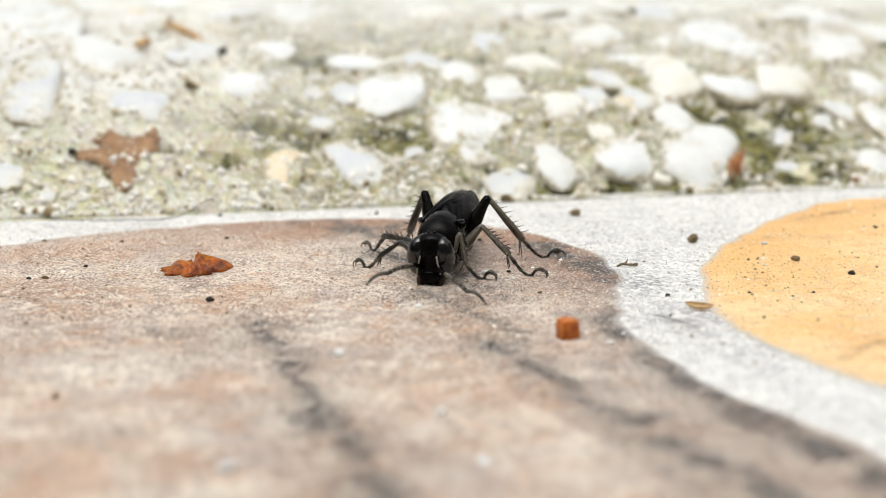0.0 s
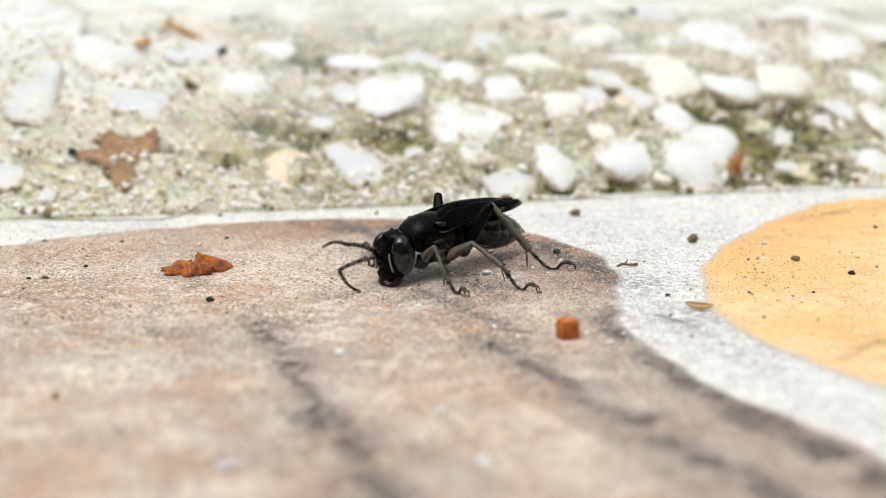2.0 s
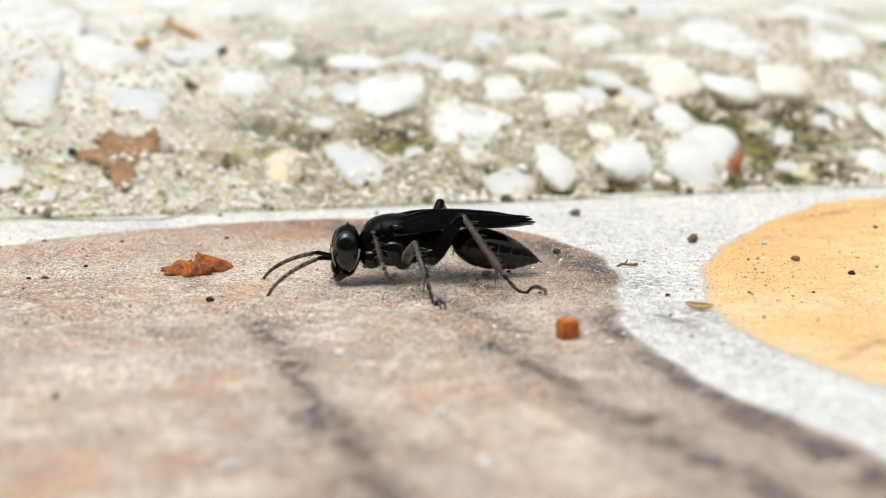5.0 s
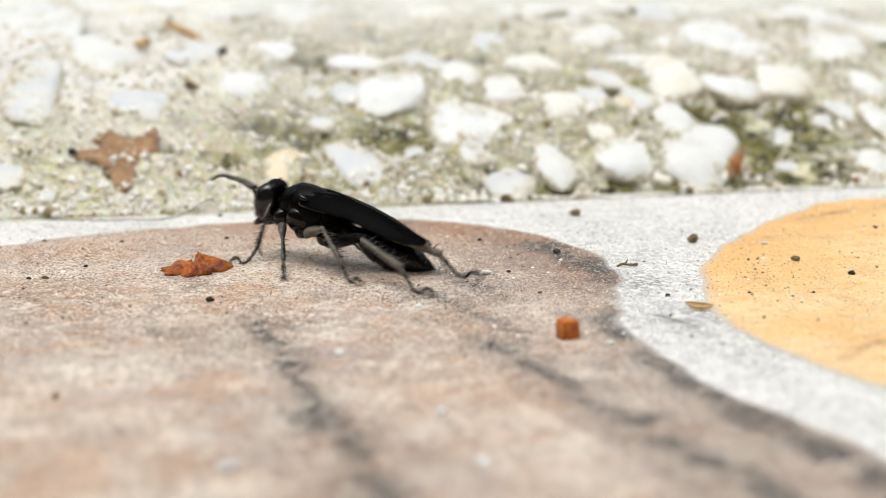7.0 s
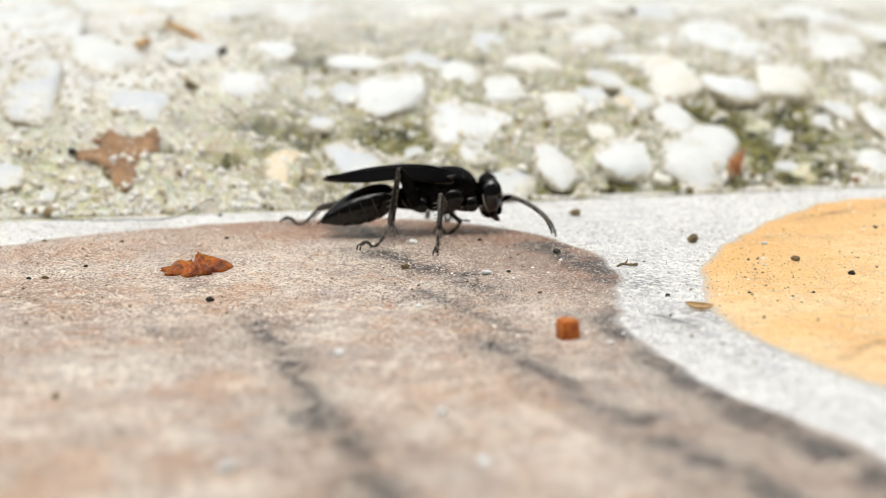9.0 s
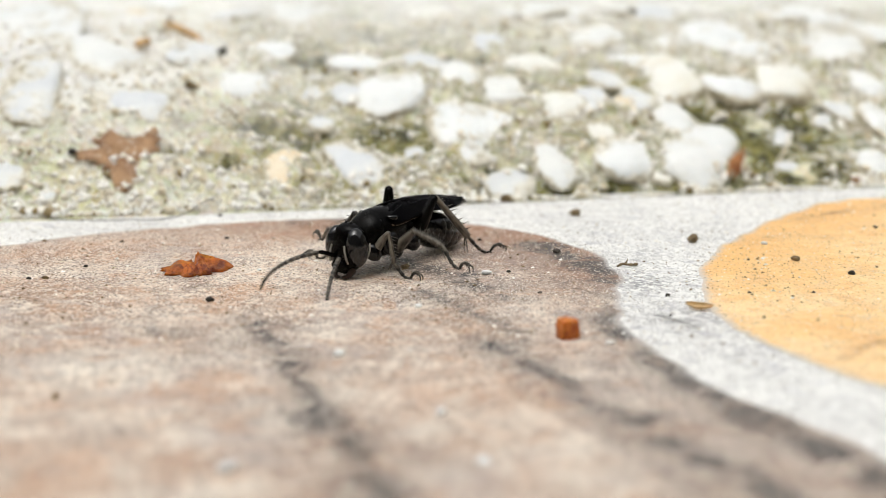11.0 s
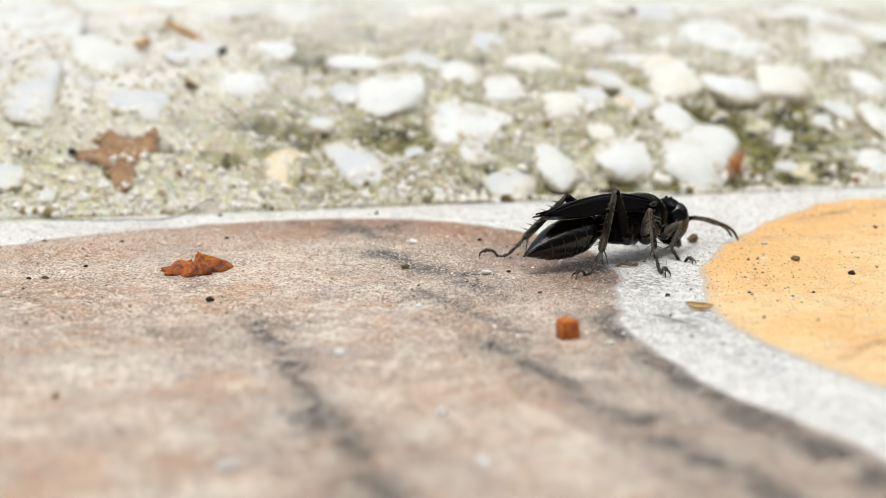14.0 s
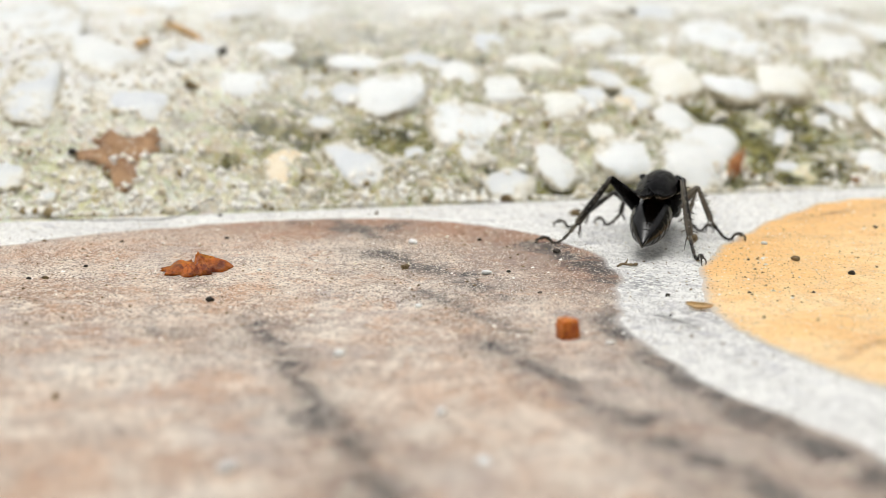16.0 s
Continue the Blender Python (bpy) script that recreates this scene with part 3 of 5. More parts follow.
pebbles((64.9, 8.4, 2.6, 2.5, 2), (47.7, 6.9, 2.9, 2.9, 1), (32.3, 6.5, 2.1, 2.3, 2), (21.9, 24.4, 4.7, 4.8, 0), (14.7, 23.1, 4.7, 4.6, 2), (2.3, 42.1, 7.2, 10.7, 0), (19.5, 37.3, 5.2, 6.8, 0))


def scatter_pebbles():
    rng = random.Random(5)
    shapes = []
    for i in range(12):
        bm = broken_stone((1.0, rng.uniform(0.65, 1.0), rng.uniform(0.5, 0.7)), 40 + i, 20)
        me = bpy.data.meshes.new("pebble")
        bm.to_mesh(me)
        bm.free()
        film_on(me, 0.3 * MM)
        me.materials.append(QUARTZ[(0, 2, 1, 0, 2, 3, 0, 0, 1, 0, 2, 0)[i]])
        me.polygons.foreach_set("use_smooth", [True] * len(me.polygons))
        shapes.append(me)
    for i in range(130):
        r = rng.uniform(0.8, 1.8) if rng.random() < 0.72 else rng.uniform(1.8, 3.6)
        s = 60 * rng.random() ** 1.2 + 1.0
        u = rng.uniform(-14, 106)
        if mossy(u, s) > 0.55 or math.hypot(u - 8.4, s - 5.6) < 5.5 or math.hypot(u - 22.1, s - 3.0) < 3.5:
            continue
        ob = new("pebble", rng.choice(shapes))
        ob.parent = bank
        ob.matrix_world = on_bank(u, s, rng.uniform(-0.20, 0.0) * r) @ pose(0, 0, 0, 0, 0, rng.uniform(0, 360)) @ Matrix.Diagonal((r, r, r, 1))


scatter_pebbles()


def sand_grains():
    """Loose and half-bound sand on the bank, all in one mesh."""
    rng = random.Random(9)
    verts, faces = [], []
    base = [(1, 0, 0), (-1, 0, 0), (0, 1, 0), (0, -1, 0), (0, 0, 1), (0, 0, -1)]
    tri = [(0, 2, 4), (2, 1, 4), (1, 3, 4), (3, 0, 4), (2, 0, 5), (1, 2, 5), (3, 1, 5), (0, 3, 5)]
    for i in range(26000):
        s = 34 * rng.random() ** 1.6 + 0.2
        u = rng.uniform(-12, 100)
        if mossy(u, s) > rng.uniform(0.3, 0.9):
            continue
        x, y, z = bank_place(u, s)
        r = rng.uniform(0.07, 0.24) if rng.random() < 0.90 else rng.uniform(0.24, 0.55)
        k = len(verts)
        turn = Euler((rng.uniform(0, 6), rng.uniform(0, 6), rng.uniform(0, 6))).to_matrix()
        for v in base:
            w = turn @ Vector(v) * r * rng.uniform(0.6, 1.2)
            verts.append(((x + w.x) * MM, (y + w.y) * MM, (z + w.z + 0.2 * r) * MM))
        faces += [(a + k, b + k, c + k) for a, b, c in tri]
    me = bpy.data.meshes.new("sand")
    me.from_pydata(verts, [], faces)
    me.materials.append(GRAINS)
    me.polygons.foreach_set("use_smooth", [True] * len(me.polygons))
    tagged(new("sand", me), "loose pale and brown sand grains on the concrete", "sand", kind="stuff")


def grain_colours():
    n = Nodes("sand_grains")
    r = n.island()
    c = n.mix(n.ramp(r, 0.45, 0.9), (0.88, 0.87, 0.82), (0.70, 0.63, 0.47))
    c = n.mix(n.ramp(r, 0.94, 0.96), c, (0.24, 0.18, 0.08))
    return n.done(c, 0.5)


GRAINS = grain_colours()
sand_grains()


# ---------------------------------------------------------------- unseen plain walls, added to darken the wasp's side reflections
def wall(name, x0, y0, x1, y1, height):
    bm = bmesh.new()
    d = Vector((x1 - x0, y1 - y0, 0))
    n = Vector((-d.y, d.x, 0)).normalized() * 0.12
    low = [Vector((x0, y0, -0.01)), Vector((x1, y1, -0.01)), Vector((x1, y1, -0.01)) + n, Vector((x0, y0, -0.01)) + n]
    a = [bm.verts.new(v) for v in low]
    b = [bm.verts.new(v + Vector((0, 0, height))) for v in low]
    bm.faces.new(a)
    bm.faces.new(b)
    for i in range(4):
        bm.faces.new((a[i], a[(i + 1) % 4], b[(i + 1) % 4], b[i]))
    return tagged(link(name, bm, PLASTER, None, False), "plain weathered grey-brown plaster wall", "wall", kind="structure")


PLASTER = speckled("grey_plaster", (0.20, 0.18, 0.15), (0.13, 0.12, 0.10), 8, 0.9, 0.002)
# added out of view: they block low sky so only tops gleam
wall("wall_south", 1.6, -0.55, -1.6, -0.55, 1.1)
wall("wall_west", -1.6, -0.55, -1.6, 2.2, 0.9)
wall("wall_east", 1.6, 2.2, 1.6, -0.55, 0.9)


# ---------------------------------------------------------------- litter on the floor and the bank
def crumb(x, y, size, material):
    seed = x * 2.1 + y
    ob = link("soil_crumb", lump((size, size * 0.8, size * 0.6), seed, 0.5, 3, 0.35), material, None, False)
    ob.matrix_world = Matrix.Translation(Vector((x, y, 0.27 * size)) * MM) @ pose(0, 0, 0, 0, 0, seed * 97 % 360)
    tagged(ob, "small dark crumb of soil on the tile" if material is CHAR else "small brown crumb of soil on the tile", "soil crumb", "crumbs on the tile")


crumb(9.9, 99.7, 0.85, SOIL)
crumb(17.1, 91.0, 0.94, SOIL)
crumb(22.7, 85.4, 0.64, SOIL)
crumb(25.3, 81.8, 0.51, CHAR)
crumb(13.1, 76.8, 0.33, CHAR)
crumb(7.5, 87.5, 0.60, CHAR)
crumb(4.9, 105.0, 0.98, SOIL)
crumb(-14.9, 91.7, 0.36, CHAR)
crumb(-13.4, 75.6, 0.59, CHAR)
crumb(-24.3, 80.7, 0.43, SOIL)
crumb(-25.3, 80.6, 0.36, CHAR)
crumb(-22.6, 83.7, 0.37, CHAR)
crumb(-27.3, 91.0, 0.32, SOIL)
crumb(2.5, 91.2, 0.35, CHAR)
crumb(-2.4, 83.3, 0.57, SOIL)
crumb(19.7, 85.5, 0.26, CHAR)
crumb(30.9, 95.2, 0.38, CHAR)
crumb(-16.6, 99.5, 0.30, CHAR)
crumb(-5.0, 100.3, 0.34, SOIL)
crumb(-17.7, 59.0, 0.46, SOIL)
crumb(12.6, 72.6, 0.25, CHAR)
crumb(5.7, 77.4, 0.27, CHAR)
crumb(4.1, 82.3, 0.32, CHAR)
crumb(21.8, 77.4, 0.24, CHAR)
crumb(18.0, 77.4, 0.27, CHAR)
crumb(-21.9, 90.7, 0.32, CHAR)
crumb(-7.9, 82.8, 0.25, SOIL)
crumb(-17.7, 74.4, 0.23, SOIL)


def grit(x, y, size):
    ob = link("quartz_grain", broken_stone((size * 1.2, size, size * 0.75), x + y, 14), QUARTZ[0], None, False)
    ob.matrix_world = Matrix.Translation(Vector((x, y, 0.28 * size)) * MM)
    tagged(ob, "tiny white quartz grain lying on the tile", "grain", "grains on the tile")


grit(-1.4, 74.4, 0.45)
grit(-2.0, 90.2, 0.73)
grit(2.7, 81.7, 0.66)
grit(-11.5, 82.7, 0.36)
grit(-5.2, 65.3, 0.63)
grit(-0.1, 56.9, 0.65)
grit(8.6, 67.4, 0.53)
grit(1.6, 51.3, 0.64)
grit(-8.5, 50.2, 0.91)
grit(21.8, 90.0, 0.47)


# where the fine soil gathers: x, y, spread
HEAPS = [(-24.1, 86.6, 4), (-3.6, 90.7, 3), (7.5, 87.4, 2.2), (19.4, 81.7, 2), (1.2, 77.4, 4), (21.8, 80.0, 5), (-18.3, 89.0, 4)]


def dust():
    """Fine dark specks over the tile, too many to count."""
    rng = random.Random(3)
    verts, faces = [], []
    for i in range(5600):
        x, y = rng.uniform(-40, 48), rng.uniform(60, 108)
        if i % 8 == 0:
            cx, cy, w = rng.choice(HEAPS)
            x, y = rng.gauss(cx, w), rng.gauss(cy, w * 1.3)
        if (Vector((x, y, 0)) - EDGE).dot(BACK) > -0.5:
            continue
        r = rng.uniform(0.018, 0.052) if rng.random() < 0.91 else rng.uniform(0.05, 0.13)
        k = len(verts)
        a = rng.uniform(0, 6)
        z = 0.10
        for j in range(5):
            w = r * rng.uniform(0.6, 1.3)
            verts.append(((x + w * math.cos(a + j * 1.257)) * MM, (y + w * math.sin(a + j * 1.257)) * MM, (z - 0.03) * MM))
        verts.append(((x + r * rng.uniform(-0.4, 0.4)) * MM, (y + r * rng.uniform(-0.4, 0.4)) * MM, (z + r * rng.uniform(0.2, 0.7)) * MM))
        faces += [(k + j, k + (j + 1) % 5, k + 5) for j in range(5)]
    me = bpy.data.meshes.new("dust")
    me.from_pydata(verts, [], faces)
    me.materials.append(SOIL)
    tagged(new("dust", me), "fine dark soil specks strewn over the tile", "dust", kind="stuff")


dust()


def pale_specks():
    """Tiny pale sand specks strewn over the tile."""
    rng = random.Random(12)
    verts, faces = [], []
    for i in range(5000):
        x, y = rng.uniform(-36, 44), rng.uniform(66, 108)
        if (Vector((x, y, 0)) - EDGE).dot(BACK) > -0.4:
            continue
        r = rng.uniform(0.022, 0.060) if rng.random() < 0.96 else rng.uniform(0.08, 0.17)
        k = len(verts)
        a = rng.uniform(0, 6)
        for j in range(5):
            w = r * rng.uniform(0.6, 1.3)
            verts.append(((x + w * math.cos(a + j * 1.257)) * MM, (y + w * math.sin(a + j * 1.257)) * MM, 0.07 * MM))
        verts.append(((x + r * rng.uniform(-0.4, 0.4)) * MM, (y + r * rng.uniform(-0.4, 0.4)) * MM, (0.10 + r * rng.uniform(0.2, 0.7)) * MM))
        faces += [(k + j, k + (j + 1) % 5, k + 5) for j in range(5)]
    me = bpy.data.meshes.new("sand_specks")
    me.from_pydata(verts, [], faces)
    me.materials.append(GRAINS)
    tagged(new("sand_specks", me), "tiny pale sand specks strewn over the tile", "sand", kind="stuff")


pale_specks()


def flake(name, size, seed, material, m, label, category, jag=0.45, reach=None):
    """A thin torn chip with a ragged outline, uneven faces and thickness."""
    bm = bmesh.new()
    n, rings = 72, 5
    tops, lows = [], []
    off = Vector((seed, seed * 2, 0))
    for side, rows in ((1, tops), (-1, lows)):
        for r in range(1, rings + 1):
            row = []
            for i in range(n):
                a = 2 * math.pi * i / n
                d = Vector((math.cos(a), math.sin(a), 0))
                wide = 1.0
                if reach:
                    q = a / (2 * math.pi) * len(reach)
                    j = int(q) % len(reach)
                    w = q - int(q)
                    wide = reach[j] * (1 - w) + reach[(j + 1) % len(reach)] * w
                rad = (wide + (0.0 if reach else jag) * noise.noise(d * 1.5 + off) + jag * 0.6 * noise.noise(d * 4 + off) + jag * 0.45 * noise.noise(d * 11 + off) + jag * 0.3 * noise.noise(d * 25 + off)) * r / rings
                x, y = d.x * rad, d.y * rad
                h = size[2] * max(0.12, 0.45 + 0.7 * noise.noise(Vector((x * 2.2, y * 2.2, seed))) + 0.40 * noise.noise(Vector((x * 6, y * 6, seed))) + 0.26 * noise.noise(Vector((x * 13, y * 13, seed)))) * (1 - 0.7 * (r / rings) ** 3)
                z = h if side > 0 else 0.0
                row.append(bm.verts.new(Vector((x * size[0] * 0.5, y * size[1] * 0.5, z)) * MM))
            rows.append(row)
    for rows in (tops, lows):
        mid = bm.verts.new((sum((v.co for v in rows[0]), Vector()) / n))
        for i in range(n):
            bm.faces.new((mid, rows[0][i], rows[0][(i + 1) % n]))
        for p, q in zip(rows, rows[1:]):
            for i in range(n):
                bm.faces.new((p[i], q[i], q[(i + 1) % n], p[(i + 1) % n]))
    for i in range(n):
        bm.faces.new((tops[-1][i], lows[-1][i], lows[-1][(i + 1) % n], tops[-1][(i + 1) % n]))
    ob = link(name, bm, material, None, True)
    ob.matrix_world = m
    return tagged(ob, label, category)


flake("resin_chip", (3.9, 2.9, 1.25), 3.3, AMBER, pose(-15.5 * MM, 82.6 * MM, 0.08 * MM), "ragged orange-brown resin chip lying on the tile", "resin chip", 0.42)
cube = link("resin_crumb", chunk((1.05, 0.95, 1.15), 8.8), ORANGE, None, False)
cube.matrix_world = pose(6.5 * MM, 68.4 * MM, 0.55 * MM, 0, 0, 20)
tagged(cube, "blocky orange-brown resin crumb standing on the tile", "resin crumb")


def seed_husk():
    """An open boat of thin husk, lying on its back."""
    bm = bmesh.new()
    rows = []
    for i in range(17):
        f = i / 16
        r = 0.26 * math.sin(math.pi * (0.04 + 0.92 * f)) ** 0.7
        row = []
        for j in range(11):
            a = radians(-112 + 22.4 * j)
            row.append(bm.verts.new(Vector(((f - 0.5) * 1.6, r * math.sin(a), 0.30 - r * 0.62 * math.cos(a) + 0.10 * (2 * f - 1) ** 2)) * MM))
        rows.append(row)
    for p, q in zip(rows, rows[1:]):
        for k in range(10):
            bm.faces.new((p[k], p[k + 1], q[k + 1], q[k]))
    bmesh.ops.solidify(bm, geom=bm.faces[:], thickness=0.035 * MM)
    ob = link("seed_husk", bm, HUSK)
    ob.matrix_world = pose(14.5 * MM, 74.1 * MM, -0.03 * MM, 24, 0, -24)
    tagged(ob, "dry tan open seed husk lying on the tile", "seed husk")


seed_husk()
bm = bmesh.new()
line = curve([(11.0, 83.6, 0.10), (11.4, 83.9, 0.20), (11.9, 83.9, 0.14), (12.4, 84.3, 0.09)], 5)
tube(bm, line, [0.04] + [0.085 - 0.025 * math.sin(i * 1.9) for i in range(len(line) - 2)] + [0.04], 7)
tube(bm, [(11.5, 83.9, 0.16), (11.7, 84.2, 0.30), (11.75, 84.35, 0.42)], [0.07, 0.05, 0.02], 6)
tagged(link("twig", bm, SOIL), "tiny dark forked twig lying on the tile's edge", "twig")
bm = bmesh.new()
line = curve([(11.7, 72.6, 0.10), (12.3, 72.0, 0.14), (12.9, 71.3, 0.12), (13.8, 70.0, 0.10)], 5)
tube(bm, line, [0.03] * len(line), 6)
tagged(link("fibre", bm, THREAD), "short fine grey fibre lying on the white grout", "fibre")
flake("rust_flake", (6.6, 6.6, 0.45), 7.1, RUST, on_bank(9.0, 6.1, 0.15), "flat ragged rust-brown flake stuck on the concrete", "flake", 0.42, (0.67, 0.79, 0.86, 0.93, 1.05, 1.02, 0.86, 0.75, 0.68, 0.72, 0.80, 0.94, 0.92, 0.85, 0.80, 0.79, 0.80, 0.96, 1.15, 1.01, 0.82, 0.73, 0.74, 0.77, 0.83, 1.00, 1.43, 1.46, 1.23, 0.76, 0.57, 0.54, 0.52, 0.53, 0.55, 0.60))
flake("rust_flake", (1.1, 3.4, 0.6), 2.9, ORANGE_RUST, on_bank(58.1, 2.5, 0.8) @ pose(0, 0, 0, 0, 0, -34), "small upright orange-rust chip against the concrete", "flake", 0.75)


def twig(u, s, length, turn, label, r=0.28):
    bm = bmesh.new()
    tube(bm, curve([(-length / 2, 0, 0), (-length / 5, 0.1, 0.12), (length / 4, 0, 0.1), (length / 2, -0.15, 0)], 4), [r * 0.7] + [r] * 11 + [r * 0.5], 8)
    ob = link("twig", bm, STRAW)
    ob.matrix_world = on_bank(u, s, 0.5) @ pose(0, 0, 0, 0, 0, turn)
    tagged(ob, label, "twig")


twig(14.1, 29.6, 7.4, -64, "short tan twig fragment lying on the concrete", 0.30)
twig(10.4, 24.5, 1.7, 58, "tiny reddish-brown stick end on the concrete", 0.3)


def bank_crumb(u, s, size, material):
    ob = link("soil_crumb", lump((size, size * 0.8, size * 0.7), u + s, 0.5, 3, 0.35), material, None, False)
    ob.matrix_world = on_bank(u, s, 0.3 * size + 0.2)
    tagged(ob, "small dark crumb of soil on the concrete" if material is CHAR else "small rust-brown crumb on the concrete", "soil crumb", "crumbs on the concrete")


for u, s, size, material in ((14.3, 14.6, 1.0, SOIL), (17.4, 22.8, 0.9, CHAR), (5.0, 6.2, 0.7, CHAR), (68.0, 0.8, 0.8, RUST), (59.9, 35.0, 1.2, CHAR)):
    bank_crumb(u, s, size, material)

bm = bmesh.new()
line = curve([(-29.4, 98.4, 0.06), (-26.3, 97.8, 0.06), (-23.4, 97.8, 0.06), (-20.2, 98.4, 0.06), (-18.6, 99.8, 0.54), (-16.9, 101.3, 1.37)], 8)
tube(bm, line, [0.035] * len(line), 6)
tagged(link("fibre", bm, THREAD), "fine dark curved fibre lying along the tile edge", "fibre")
bm = bmesh.new()
line = curve([(12.0, 72.1, 0.04), (12.8, 71.1, 0.10), (13.6, 69.7, 0.04)], 8)
tube(bm, line, [0.018] * len(line), 6)
tagged(link("fibre", bm, THREAD), "short straight grey hair lying on the white grout", "fibre")


# ---------------------------------------------------------------- the wasp
def build_wasp():
    """Body along +y, origin at the middle of the thorax. Returns the thing and its moving parts."""
    wasp = tagged(new("wasp"), "slender glossy black wasp with folded smoky wings, standing on the tile", "wasp")
    # thorax
    part("pronotum", body_loft([(2.55, -0.25, 0.35, 0.35), (2.35, -0.1, 0.85, 0.75), (2.0, 0.12, 1.15, 1.06), (1.55, 0.28, 1.28, 1.22), (1.25, 0.36, 1.26, 1.22), (1.1, 0.36, 1.05, 1.0)]), BLACK, wasp)
    part("mesothorax", body_loft([(1.6, 0.05, 0.9, 0.95), (1.35, 0.12, 1.22, 1.42), (0.8, 0.11, 1.36, 1.58), (0.1, 0.12, 1.42, 1.60), (-0.6, 0.12, 1.38, 1.54), (-1.1, 0.12, 1.24, 1.40), (-1.3, 0.0, 1.0, 1.0)]), BLACK, wasp)
    part("scutellum", body_loft([(-0.5, 1.36, 0.3, 0.2), (-0.75, 1.42, 0.72, 0.36), (-1.1, 1.36, 0.76, 0.36), (-1.4, 1.2, 0.3, 0.2)]), BLACK, wasp)
    part("propodeum", body_loft([(-1.0, -0.02, 1.1, 1.15), (-1.35, -0.05, 1.35, 1.35), (-2.0, -0.12, 1.3, 1.22), (-2.6, -0.2, 0.95, 0.9), (-2.9, -0.2, 0.45, 0.45), (-3.0, -0.2, 0.2, 0.2)]), BLACK, wasp)
    for s in (-1, 1):
        bm = bmesh.new()
        tube(bm, curve([(s * 1.05, 0.75, 1.25), (s * 1.30, 0.45, 1.15), (s * 1.28, 0.0, 1.15)], 4), [0.06, 0.1, 0.14, 0.17, 0.18, 0.17, 0.15, 0.11, 0.05], 10)
        part("tegula", bm, GLOSS, wasp)
        bm = bmesh.new()
        bmesh.ops.create_uvsphere(bm, u_segments=20, v_segments=14, radius=1.0)
        for v in bm.verts:
            v.co = Vector((v.co.x * 0.48, v.co.y * 0.92, v.co.z * 0.78)) * MM
        part("side_plate", bm, GLOSS, wasp).matrix_basis = pose(s * 1.14 * MM, 0.45 * MM, -0.42 * MM, 24, 0, 0)
    # neck and head
    bm = bmesh.new()
    tube(bm, [(0, 2.2, -0.2), (0, 3.1, -0.4)], [0.42, 0.36], 14)
    part("neck", bm, BLACK, wasp)
    head = part("head", head_mesh(), BLACK, wasp, "black hemispherical head with pale orbit lines")
    head.matrix_basis = pose(0, 3.1 * MM, -0.52 * MM)
    for s in (-1, 1):
        bm = bmesh.new()
        bmesh.ops.create_uvsphere(bm, u_segments=36, v_segments=24, radius=1.0)
        for v in bm.verts:
            c = v.co
            v.co = Vector((c.x * 0.66 * (1 - 0.14 * max(0, -c.z)), c.y * 0.80, c.z * 1.22)) * MM
        eye = part("eye", bm, EYE_GLAZE, head, "large dark glossy compound eye")
        eye.matrix_basis = pose(s * 0.80 * MM, 0.13 * MM, 0.16 * MM, -6, s * -7, s * -12)
        for kind, arc in (("inner", [(s * 0.50, 0.97, 0.35), (s * 0.56, 1.02, 0.0), (s * 0.66, 0.99, -0.4), (s * 0.73, 0.86, -0.8)]),
                          ("outer", [(s * 1.27, -0.50, 0.4), (s * 1.31, -0.42, -0.15), (s * 1.16, -0.18, -0.75), (s * 0.98, 0.1, -1.05)])):
            bm = bmesh.new()
            line = curve(arc, 5)
            tube(bm, line, [0.02] + [0.055 if kind == "inner" else 0.05] * (len(line) - 2) + [0.02], 6)
            part("orbit_line", bm, ORBIT, head, "pale silvery hair line along the eye")
        bm = bmesh.new()
        jaw = curve([(s * 0.62, 0.30, -1.22), (s * 0.58, 0.58, -1.52), (s * 0.34, 0.74, -1.68), (s * 0.05, 0.74, -1.72)], 4)
        tube(bm, jaw, [0.27 - 0.017 * i for i in range(len(jaw))], 10)
        part("mandible", bm, JAW, head, "curved reddish-black mandible")
        bm = bmesh.new()
        bmesh.ops.create_icosphere(bm, subdivisions=2, radius=0.10 * MM)
        part("ocellus", bm, GLOSS, head).location = Vector((s * 0.2, 0.05, 1.60)) * MM
    part("clypeus", body_loft([(1.05, -0.92, 0.12, 0.1), (1.0, -0.94, 0.5, 0.3), (0.78, -1.0, 0.62, 0.42), (0.45, -1.0, 0.5, 0.35)], 20), BLACK, head)
    # antennae: stalk, whip and tip, each a rigid piece; whips bow a little downwards
    antennae = []
    for s in (-1, 1):
        bm = bmesh.new()
        tube(bm, curve([(0, -0.1, 0), (0, 0.25, 0.03), (0, 0.8, 0.05), (0, 1.15, 0)], 4), [0.08] + [0.135] * 9 + [0.12, 0.10, 0.08], 10)
        stalk = part("antenna_stalk", bm, BLACK, wasp, "thick dark first joint of the antenna")
        bm = bmesh.new()
        line = curve([(0, 0, 0), (0, 0.8, 0.05), (0, 1.7, 0.03), (0, 2.5, -0.10)], 9)
        tube(bm, line, [0.075] + [0.125 - 0.0006 * i + (0.022 if i % 4 else -0.012) for i in range(len(line) - 1)], 10)
        whip = part("antenna_whip", bm, DULL, wasp, "thin dark segmented antenna")
        bm = bmesh.new()
        line = curve([(0, 0, 0), (0, 0.7, 0.02), (0, 1.4, -0.15), (0, 2.0, -0.52)], 8)
        tube(bm, line, [0.11] + [0.112 - 0.0022 * i + (0.018 if i % 4 else -0.010) for i in range(len(line) - 2)] + [0.03], 10)
